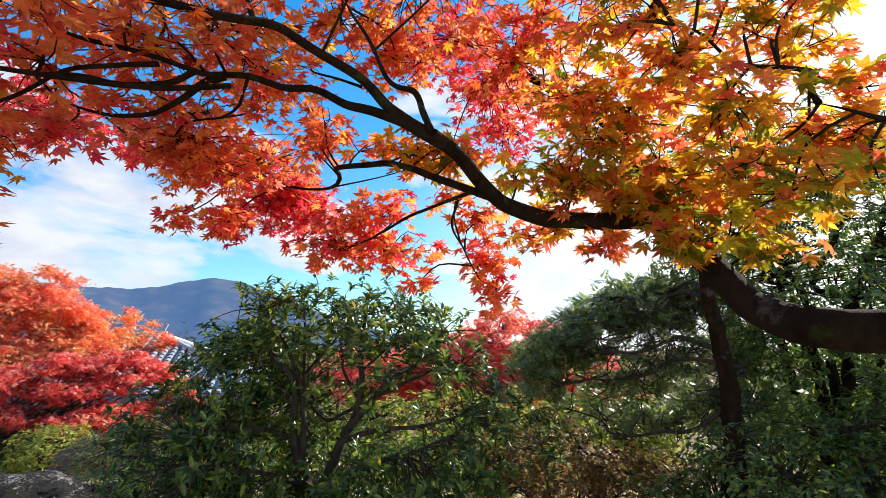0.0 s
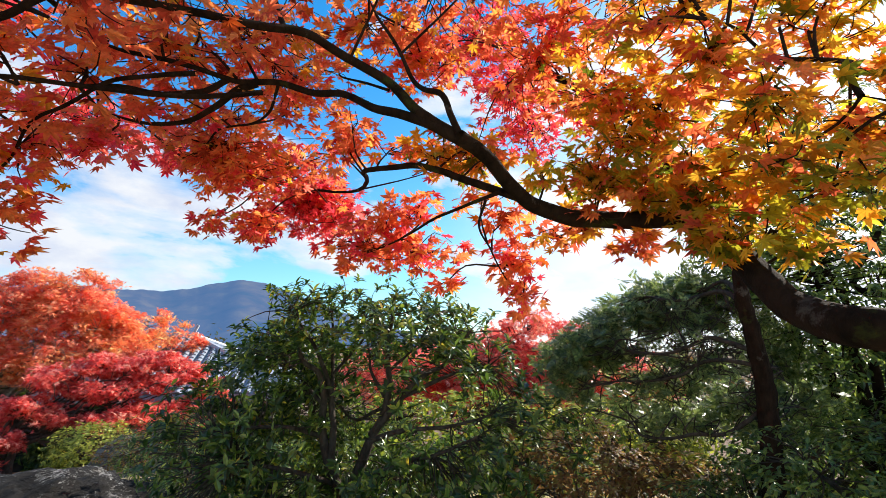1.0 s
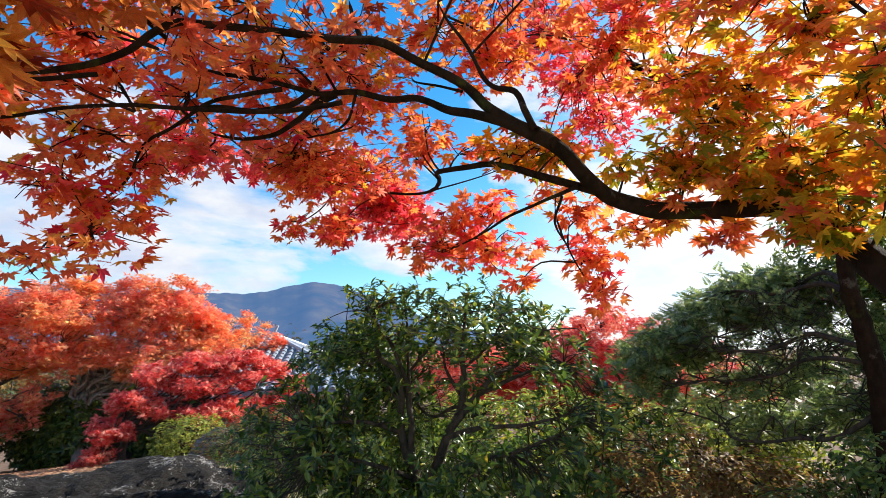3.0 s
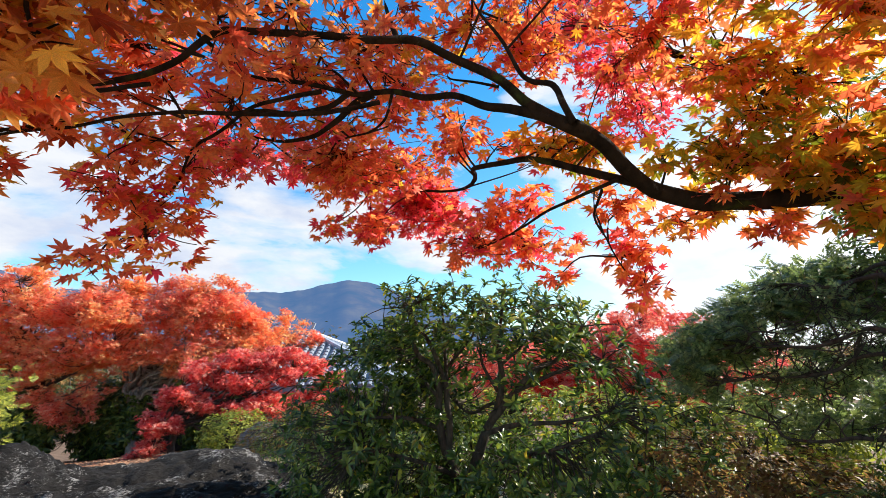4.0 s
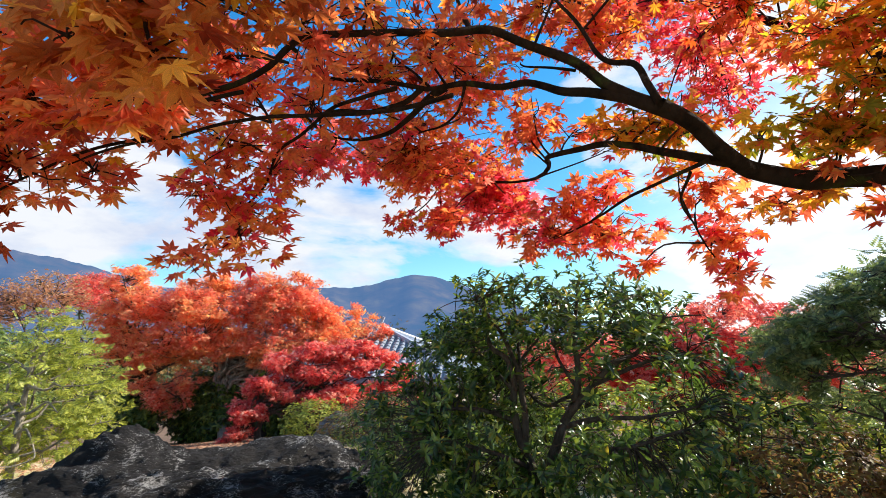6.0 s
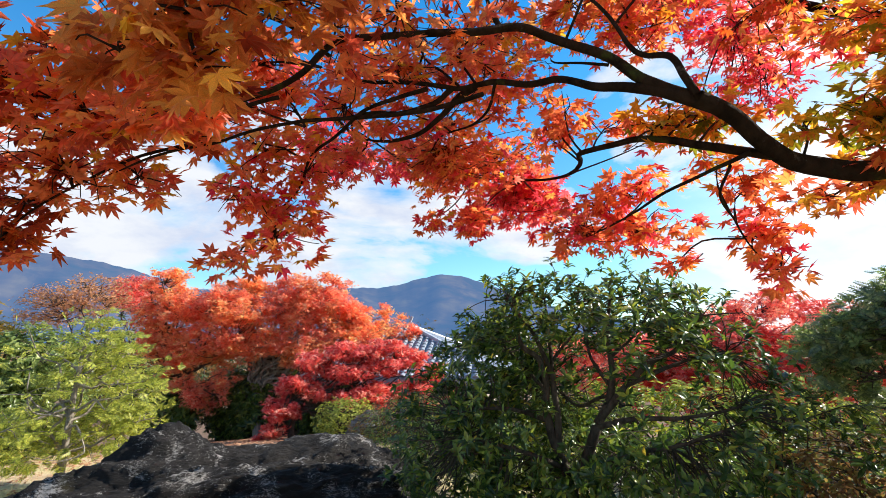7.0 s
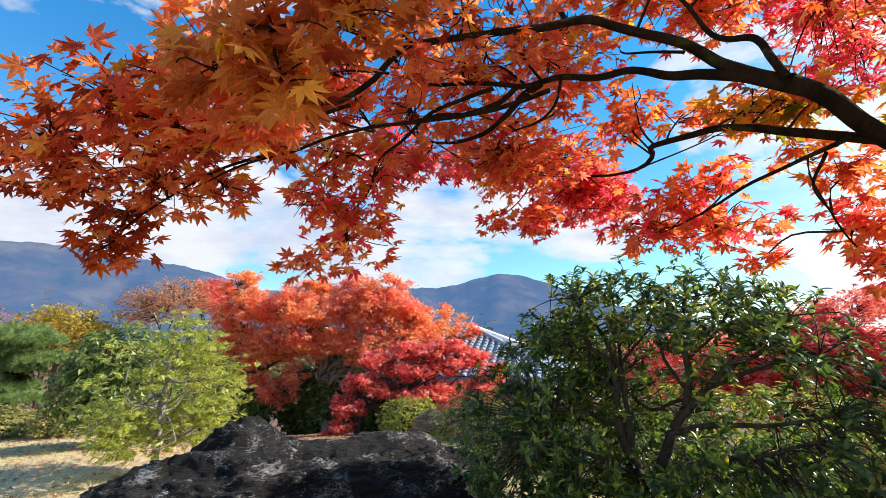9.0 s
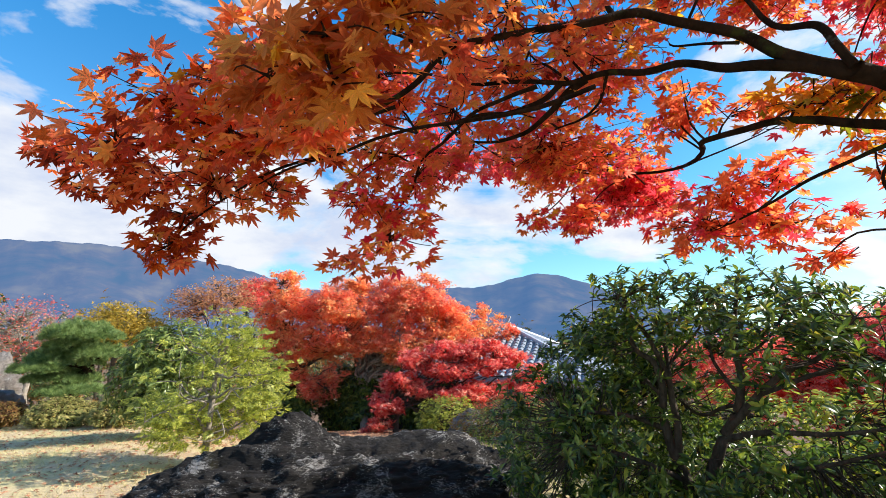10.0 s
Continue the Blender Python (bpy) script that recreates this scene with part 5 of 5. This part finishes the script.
garden_maple((-9.64, 10.19), 2.4, [(-9.55, 10.2, 0.28, 0.42, 0.38, 0.26), (-9.80, 9.80, -0.32, 0.34, 0.32, 0.22), (-9.56, 9.84, -0.47, 0.46, 0.41, 0.23), (-9.69, 9.6, -0.96, 0.32, 0.29, 0.31), (-9.4, 10.69, 0.75, 0.6, 0.54, 0.33), (-9.03, 10.53, -0.07, 0.61, 0.54, 0.25), (-8.78, 11.36, 1.01, 0.61, 0.55, 0.27), (-8.46, 11.22, 0.46, 0.71, 0.63, 0.26), (-7.97, 11.95, 1.12, 0.67, 0.6, 0.23), (-7.27, 12.55, 0.83, 0.61, 0.55, 0.23), (-7.5, 11.66, 0.6, 0.56, 0.5, 0.14), (-6.82, 12.74, 0.42, 0.52, 0.46, 0.26), (-7.78, 11.36, -0.07, 0.66, 0.59, 0.22), (-7.06, 12.15, -0.05, 0.67, 0.6, 0.22), (-6.52, 12.82, -0.07, 0.42, 0.38, 0.26), (-8.3, 10.74, -0.26, 0.49, 0.44, 0.19), (-7.35, 11.54, -0.56, 0.51, 0.46, 0.22), (-6.7, 12.28, -0.52, 0.47, 0.42, 0.22), (-9.92, 9.48, -1.23, 0.19, 0.17, 0.15), (-8.34, 11.60, 0.90, 0.60, 0.54, 0.24), (-7.64, 12.00, 0.54, 0.50, 0.45, 0.24), (-7.30, 12.30, 0.81, 0.42, 0.38, 0.22), (-8.74, 11.20, 0.45, 0.55, 0.50, 0.24), (-9.87, 10.40, -0.01, 0.50, 0.45, 0.22), (-7.77, 11.60, 0.02, 0.45, 0.41, 0.20)], far_red_mat, 29000, 0.080, "low spreading crimson red maple", 0.09, flat=0.24, airy=0.07)
garden_maple((0.3, 10.0), 4.2, [(1.5, 9.8, 1.6, 1.1, 0.8, 0.5), (0.2, 9.6, 1.1, 1.5, 0.9, 0.6), (-1.2, 9.6, 0.9, 1.2, 0.9, 0.6), (2.4, 9.6, 1.0, 1.2, 0.9, 0.5), (3.2, 9.5, 0.7, 0.8, 0.8, 0.4), (0.8, 9.6, 0.4, 1.6, 0.8, 0.4)], far_red_mat, 20000, 0.085, "scarlet maple half hidden behind the shrubs", 0.12)
garden_maple((-14.9, 7.7), 4.6, [(-14.8, 7.7, 2.6, 0.9, 0.9, 0.6), (-15.6, 7.2, 2.3, 0.8, 0.8, 0.6)], copper_leaf_mat, 2200, 0.06, "sparse maple with thin coppery leaves", 0.08)
garden_maple((-19.5, 11.6), 5.5, [(-19.5, 11.6, 3.4, 0.8, 0.8, 0.5), (-19.0, 11.2, 2.9, 0.7, 0.7, 0.4)], far_red_mat, 3500, 0.08, "dark red maple crown behind the orange maples", 0.1)
garden_maple((-17.0, 5.6), 4.5, [(-16.6, 5.5, 1.7, 1.1, 1.0, 0.6), (-17.5, 5.2, 1.4, 0.8, 0.8, 0.5)], yellow_tree_mat, 5000, 0.07, "small tree with yellowing leaves", 0.09)
garden_maple((-20.5, 4.4), 4.5, [(-20.3, 4.2, 1.6, 1.6, 1.3, 1.0), (-20.6, 3.8, 0.5, 1.2, 1.2, 0.6)], far_red_mat, 1300, 0.06, "nearly bare tree with a few red leaves and pale twigs", 0.10, bark=pale_bark_mat, twig_step=1)

def far_woods():
    """A belt of mixed trees far down the slope, all round."""
    b = Bundle()
    tr = Bundle()
    for k in range(420):
        az = radians(rng.uniform(-125, 80))
        d = rng.uniform(34, 95) if az < 0 else rng.uniform(65, 110)
        x, y = d * math.sin(az), d * math.cos(az)
        h = rng.uniform(3.5, 6.5) + d * 0.035
        z = gz(x, y)
        r = rng.uniform(1.8, 3.4)
        q = in_ball(170, 0.6)
        pos = np.array([x, y, z + 0.58 * h]) + q * np.array([r, r, 0.45 * h]) * (1 + 0.15 * rng.standard_normal((170, 1)))
        rot = frames_from(q + 0.5 * rng.standard_normal(q.shape), rng.standard_normal(q.shape))
        b.add(*scatter(SIMPLE_STAR, pos, rot, rng.uniform(0.26, 0.50, 170)))
        ln = np.array([(x, y, z - 0.1), (x + 0.1, y, z + 0.3 * h), (x, y, z + 0.7 * h)])
        tr.tube(ln, (0.16, 0.12, 0.05), 5)
    ob = put("woods", b.mesh("woods", far_wood_mat, smooth=False))
    tagged(ob, "belt of mixed autumn woodland down the slope", "woodland", kind="stuff")
    put("trunks", tr.mesh("trunks", stem_mat), ob, "", "stuff")


far_woods()

# ---- low planting ----
def mound(name, at, blobs, n, per, leaf, size, mat, label):
    base = (at[0], at[1], gz(*at))
    tops = [(x + rng.normal(0, 0.3 * a), y, z + 0.4 * h) for x, y, z, a, b, h in blobs for _ in range(4)]
    ob = broadleaf_shrub(name, base, blobs, tops, n, per, leaf, size, mat, stem_mat, label, "shrub", 0.02, 0.3)
    return tagged(ob, group=name.replace("_", " ") + " planting")


mound("azalea_bush", (-12.30, 3.23), [(-12.30, 3.23, -0.24, 0.68, 0.6, 0.36)], 2400, 6, SMALL, 0.045, azalea_mat, "clipped azalea mound with olive and russet leaves")
mound("azalea_bush", (-11.14, 3.83), [(-11.14, 3.83, -0.15, 0.5, 0.5, 0.34)], 1500, 6, SMALL, 0.045, azalea_mat, "clipped green azalea mound beside the lawn")
mound("azalea_bush", (-13.78, 2.62), [(-13.78, 2.62, -0.27, 0.4, 0.4, 0.24)], 900, 6, SMALL, 0.045, rust_mat, "small russet azalea mound beside the stones")
mound("azalea_bush", (-6.9, 9.0), [(-7.0, 9.1, -0.45, 0.75, 0.6, 0.5)], 1000, 6, SMALL, 0.06, light_green_mat, "loose yellow green azalea below the red maple")
mound("azalea_bush", (-5.0, 7.4), [(-4.9, 7.4, -0.15, 0.7, 0.6, 0.35), (-4.3, 7.2, 0.1, 0.6, 0.6, 0.35)], 900, 6, SMALL, 0.04, rust_mat, "dull brown twiggy shrub among the stones")
mound("evergreen_mound", (-3.0, 5.3), [(-2.9, 5.3, 0.3, 0.85, 0.7, 0.45), (-2.3, 4.7, 0.2, 0.7, 0.6, 0.4)], 1300, 6, NARROW, 0.06, bush_leaf_mat, "low evergreen mound at the foot of the shrub")
mound("yellow_green_shrub", (-0.3, 6.2), [(-0.2, 6.2, 0.35, 1.6, 0.6, 0.55)], 1100, 6, OVAL, 0.08, light_green_mat, "sunlit yellow green shrub behind the evergreen")
mound("yellow_green_shrub", (2.0, 6.4), [(1.9, 6.4, 0.3, 1.3, 0.6, 0.6)], 1000, 6, OVAL, 0.08, light_green_mat, "sunlit yellow green shrub behind the conifer")
mound("undergrowth", (-1.8, 5.7), [(-1.8, 5.7, 0.15, 1.4, 0.7, 0.5), (0.3, 5.3, 0.12, 1.2, 0.6, 0.45), (-3.5, 7.8, -0.25, 1.2, 0.9, 0.5)], 2600, 6, OVAL, 0.085, dark_leaf_mat, "low evergreen undergrowth between the shrubs")
mound("background_shrub", (3.4, 7.4), [(3.0, 7.4, 0.0, 1.7, 0.7, 0.7), (5.2, 6.6, 0.3, 1.5, 0.8, 1.1)], 1500, 7, OVAL, 0.10, dark_leaf_mat, "dense evergreen planting behind the conifer")
mound("background_shrub", (3.4, 5.2), [(3.9, 4.9, 0.6, 1.1, 0.7, 0.95), (4.8, 4.2, 0.8, 1.0, 0.7, 1.1)], 2000, 7, OVAL, 0.085, dark_leaf_mat, "dense dark evergreen thicket behind the conifer trunk")
mound("dark_hedge", (-14.9, 12.9), [(-16.6, 11.4, -1.0, 1.6, 0.7, 1.3), (-14.9, 12.9, -1.0, 1.5, 0.7, 1.35), (-13.2, 14.6, -1.0, 1.5, 0.7, 1.3), (-11.6, 15.9, -1.0, 1.4, 0.6, 1.3), (-10.8, 13.4, -1.0, 1.2, 0.7, 0.9), (-9.2, 13.9, -1.0, 1.2, 0.7, 0.9)], 5600, 6, OVAL, 0.19, dark_leaf_mat, "dark clipped hedge in deep shade under the maples")

def lawn_cover():
    """Dry grass blades and fallen leaves on the lawn."""
    n = 44000
    x, y = rng.uniform(-15.5, -3.6, n), rng.uniform(0.6, 6.5, n)
    tuft = np.array([noise.noise(Vector((a * 0.7, b * 0.7, 3.0))) for a, b in zip(x, y)])
    keep = tuft + 0.35 * rng.standard_normal(n) > -0.05
    x, y = x[keep], y[keep]
    pos = np.stack([x, y, ground_z(x, y)], -1)
    blade = (np.array([(-0.05, 0, 0), (0.05, 0, 0), (0.0, 1.0, 0.12)]), np.array([(0, 1, 2)]))
    up = np.stack([rng.normal(0, 0.7, len(x)), rng.normal(0, 0.7, len(x)), np.full(len(x), 0.8)], -1)
    v, f = scatter(blade, pos, frames_from(rng.standard_normal((len(x), 3)), up), rng.uniform(0.03, 0.075, len(x)))
    tagged(put("grass", mesh_from("grass", v, f, grass_mat)), "short dry winter grass on the lawn", "grass", kind="stuff")
    m = 6000
    x, y = np.concatenate([rng.uniform(-13, -5, m), rng.uniform(-17, -7, m)]), np.concatenate([6.0 - 5.0 * rng.random(m) ** 2, rng.uniform(6.5, 13.0, m)])
    pos = np.stack([x, y, ground_z(x, y) + 0.015], -1)
    nr = np.stack([rng.normal(0, 0.25, 2 * m), rng.normal(0, 0.25, 2 * m), np.ones(2 * m)], -1)
    v, f = scatter(SIMPLE_STAR, pos, frames_from(nr, rng.standard_normal((2 * m, 3))), rng.uniform(0.03, 0.055, 2 * m))
    tagged(put("leaf_litter", mesh_from("leaf_litter", v, f, litter_mat)), "dry brown fallen maple leaves on the ground", "fallen leaves", kind="stuff")


lawn_cover()

# a thin pale stake leaning over the grass
stake = Bundle()
stake.tube([(-4.99, 1.70, 0.00), (-5.16, 1.88, 0.03), (-5.32, 2.07, 0.05)], 0.006, 6)
tagged(put("garden_stake", stake.mesh("garden_stake", pale_bark_mat)), "thin pale bamboo stake lying in the grass", "stake")

# ---- rocks ----
def rock(name, at, size, humps, mat, label, seed, sub=5):
    bm = bmesh.new()
    bmesh.ops.create_icosphere(bm, subdivisions=sub, radius=1.0)
    off = Vector((seed * 7.1, seed * 3.3, 0))
    for v in bm.verts:
        p = Vector((v.co.x * size[0], v.co.y * size[1], v.co.z * size[2]))
        for hx, hy, hz, w in humps:
            g = math.exp(-((p.x - hx) ** 2 + (p.y - hy) ** 2) / (w * w))
            if p.z > 0:
                p.z += hz * g
        q = Vector((p.x * 1.0, p.y * 2.2, p.z * 2.2))
        k = 0.22 * noise.fractal(q * 1.3 + off, 0.9, 2.0, 6) + 0.24 * (noise.ridged_multi_fractal(q * 2.0 + off, 0.8, 2.1, 7, 1.0, 2.0) - 1.0) + 0.10 * noise.ridged_multi_fractal(Vector((q.x * 3.0 - q.z * 2.0, q.y * 6.0, q.z * 9.0)) + off, 0.8, 2.1, 4, 1.0, 2.0)
        v.co = p + v.normal * k * min(min(size), 0.5)
    me = bpy.data.meshes.new(name)
    bm.to_mesh(me)
    bm.free()
    me.materials.append(mat)
    me.polygons.foreach_set("use_smooth", [True] * len(me.polygons))
    ob = put(name, me)
    ob.location = (at[0], at[1], at[2])
    tagged(ob, label, "rock", "garden stones" if name == "garden_stone" else "")
    return ob


big = rock("boulder", (-3.75, 3.2, 0.0), (1.78, 0.98, 0.30), ((-0.60, 0.18, 0.31, 0.30), (0.98, 0.42, 0.10, 0.42), (0.75, -0.1, 0.08, 0.3), (-1.2, 0.1, 0.05, 0.4)), boulder_mat, "broad dark garden boulder crusted with pale lichen", 1, 7)
big.rotation_euler[2] = radians(51.6)
rock("garden_stone", (-17.28, 3.05, -0.33), (0.45, 0.45, 0.95), ((0, 0, 0.2, 0.4),), grey_rock_mat, "large pale grey standing stone", 3, 5)
rock("garden_stone", (-15.2, 2.55, -0.45), (0.55, 0.75, 0.42), ((0, 0.2, 0.1, 0.4), (0, -0.4, 0.06, 0.3)), grey_rock_mat, "low pale grey stone at the edge of the lawn", 5, 5)
rock("garden_stone", (-5.6, 8.0, -0.45), (0.5, 0.4, 0.3), ((0, 0, 0.1, 0.3),), grey_rock_mat, "small grey stone under the azalea", 4, 4)

# ---- buildings beyond the maples ----
def house():
    apex = np.array([-10.35, 17.65, 1.85])
    ang = radians(-73.7)
    e1 = np.array([math.cos(ang), math.sin(ang), 0.0])          # out of the front slope
    e2 = np.array([-e1[1], e1[0], 0.0])                         # to the house's right
    slope, run, ridge, short = 0.42, 4.2, 0.9, 0.45
    base = apex - e2 * ridge / 2
    ob = thing("house", (base[0], base[1], gz(base[0], base[1])), "traditional house with a hipped roof of grey clay tiles", "house")
    dn = np.array([0, 0, -1.0])

    def at(u, v, lift=0.0):
        """u along the ridge (0 at the apex, negative to the left), v down the front."""
        return apex + e2 * u + e1 * v + dn * slope * abs(v) + np.array([0, 0, lift])

    # roof planes with thickness
    A, L = apex, apex - e2 * ridge
    c = [A + (e1 + e2) * run + dn * slope * run, A + (e2 - e1) * run + dn * slope * run, L - (e1 + e2 * short) * run + dn * slope * run, L + (e1 - e2 * short) * run + dn * slope * run]
    v = np.array([A, L] + c + [p + dn * 0.18 for p in c])
    tri = [(0, 2, 3), (1, 4, 5)]
    quad = [(0, 1, 5, 2), (1, 0, 3, 4), (2, 6, 7, 3), (3, 7, 8, 4), (4, 8, 9, 5), (5, 9, 6, 2), (6, 9, 8, 7)]
    roof = put("roof", mesh_from("roof", local(ob, v), [np.array(tri), np.array(quad)], tile_mat), ob)
    # tile courses: a round row of lapped tiles each
    def course(p0, p1, side):
        length = np.linalg.norm(p1 - p0)
        n = max(2, int(length / 0.24))
        d = (p1 - p0) / length
        up = np.cross(side, d)
        up = up if up[2] > 0 else -up
        vs, qs = [], []
        prof = [(-0.10, 0.0), (-0.07, 0.055), (0.0, 0.085), (0.07, 0.055), (0.10, 0.0)]
        for k in range(n):
            for s, l in ((k / n, 0.0), ((k + 1) / n, 0.035)):
                i0 = len(vs)
                for a, b in prof:
                    vs.append(p0 + d * length * s + side * a + up * (b + l))
            i = i0 - 5
            qs += [(i + j, i + j + 1, i + 6 + j, i + 5 + j) for j in range(4)]
            qs.append((i + 5, i + 6, i + 8, i + 9))
        return np.array(vs), np.array(qs)

    u = run - 0.15
    while u > -ridge - run * short + 0.2:
        top = max(u, 0.0) if u > 0 else max((-ridge - u) / short, 0.0)
        vs, qs = course(at(u, top + 0.05, 0.01), at(u, run, 0.01), e2)
        put("roof_rib", mesh_from("roof_rib", local(ob, vs), qs, tile_mat), roof)
        u -= 0.27
    w = -run + 0.2
    while w < run:
        s = abs(w)
        p0 = apex + e1 * w + e2 * (s + 0.05) + dn * slope * (s + 0.05)
        p1 = apex + e1 * w + e2 * run + dn * slope * run
        if run - s > 0.3:
            vs, qs = course(p0, p1, e1)
            put("roof_rib", mesh_from("roof_rib", local(ob, vs), qs, tile_mat), roof)
        w += 0.27

    def bar(name, p0, p1, wide, high, mat, owner):
        d = p1 - p0
        d = d / np.linalg.norm(d)
        s = np.cross(d, [0, 0, 1.0])
        s /= np.linalg.norm(s)
        t = np.cross(s, d)
        pr = [(-1, 0), (-1, 0.6), (-0.6, 1), (0.6, 1), (1, 0.6), (1, 0)]
        vs = np.array([p + s * a * wide / 2 + t * b * high for p in (p0, p1) for a, b in pr])
        qs = np.array([(i, (i + 1) % 6, 6 + (i + 1) % 6, 6 + i) for i in range(6)])
        caps = np.array([(5, 4, 3, 2, 1, 0), (6, 7, 8, 9, 10, 11)])
        return put(name, mesh_from(name, local(ob, vs), [qs, caps], mat), owner)

    bar("hip_ridge", A, c[0], 0.2, 0.15, ridge_mat, roof)
    bar("hip_ridge", A, c[1], 0.2, 0.15, ridge_mat, roof)
    bar("hip_ridge", L, c[2], 0.2, 0.15, ridge_mat, roof)
    bar("hip_ridge", L, c[3], 0.2, 0.15, ridge_mat, roof)
    bar("main_ridge", L - e2 * 0.2, A + e2 * 0.2, 0.26, 0.18, ridge_mat, roof)
    bar("ridge_end_tile", A + e2 * 0.1 + np.array([0, 0, 0.12]), A + e2 * 0.22 + np.array([0, 0, 0.42]), 0.14, 0.1, ridge_mat, roof)
    # walls under the eaves
    inset = 0.9
    w = [A + (e1 + e2) * (run - inset), A + (e2 - e1) * (run - inset), L - e1 * (run - inset) - e2 * (run * short - 0.5 * inset), L + e1 * (run - inset) - e2 * (run * short - 0.5 * inset)]
    z0, z1 = gz(base[0], base[1]) - 0.4, apex[2] - slope * run - 0.02
    for k in range(4):
        p, q = w[k], w[(k + 1) % 4]
        n = np.cross(q - p, [0, 0, 1.0])
        n = 0.12 * n / np.linalg.norm(n)
        vs = np.array([(*(x + o)[:2], z) for z in (z0, z1) for x, o in ((p, 0 * n), (q, 0 * n), (q, n), (p, n))])
        qs = np.array([(0, 1, 5, 4), (1, 2, 6, 5), (2, 3, 7, 6), (3, 0, 4, 7), (4, 5, 6, 7)])
        put("wall", mesh_from("wall", local(ob, vs), qs, plaster_mat), ob)


ridge_mat = plain_material("pale_ridge_tile", (0.30, 0.32, 0.36), (0.44, 0.46, 0.50), 5.0, 0.4)
house()


def hut():
    """A small open shelter in the shade under the maples."""
    c = np.array([-14.1, 14.5, gz(-14.1, 14.5)])
    ob = thing("garden_hut", c, "small dark timber shelter with a pale sheet roof", "hut")
    ang = radians(40)
    e1, e2 = np.array([math.cos(ang), math.sin(ang), 0]), np.array([-math.sin(ang), math.cos(ang), 0])
    top = 0.92 - c[2]
    for a, b in ((-1.2, -0.9), (1.2, -0.9), (-1.2, 0.9), (1.2, 0.9)):
        p = e1 * a + e2 * b
        v, q = tube_arrays([p, p + np.array([0, 0, top / 2]), p + np.array([0, 0, top])], 0.07, 6)
        put("post", mesh_from("post", v, q, dark_wood_mat), ob)
    for name, s in (("back_wall", 0.9), ("front_rail", -0.9)):
        h = top - 0.1 if s > 0 else 0.5
        vs = np.array([e1 * a + e2 * (s + t) + np.array([0, 0, z]) for z in (0, h) for a, t in ((-1.2, -.04), (1.2, -.04), (1.2, .04), (-1.2, .04))])
        put(name, mesh_from(name, vs, np.array([(0, 1, 5, 4), (1, 2, 6, 5), (2, 3, 7, 6), (3, 0, 4, 7), (4, 5, 6, 7)]), dark_wood_mat), ob)
    vs = np.array([e1 * a + e2 * b + np.array([0, 0, z - c[2]]) for z in (-0.20, 0.32) for a, b in ((-0.95, -0.99), (-0.40, -0.99), (-0.40, -0.97), (-0.95, -0.97))])
    put("panel", mesh_from("panel", vs, np.array([(0, 1, 5, 4), (1, 2, 6, 5), (2, 3, 7, 6), (3, 0, 4, 7), (4, 5, 6, 7), (3, 2, 1, 0)]), copper_mat), ob, "pale weathered sheet panel")
    for s in (-1, 1):
        vs = np.array([e1 * a + e2 * b * s + np.array([0, 0, z + t]) for t in (0, 0.06) for a, b, z in ((-1.4, 0, top + 0.35), (1.0, 0, top + 0.35), (1.0, 1.15, top - 0.03), (-1.4, 1.15, top - 0.03))])
        put("roof_sheet", mesh_from("roof_sheet", vs, np.array([(0, 1, 2, 3), (4, 5, 6, 7), (0, 1, 5, 4), (1, 2, 6, 5), (2, 3, 7, 6), (3, 0, 4, 7)]), tile_mat), ob)


hut()
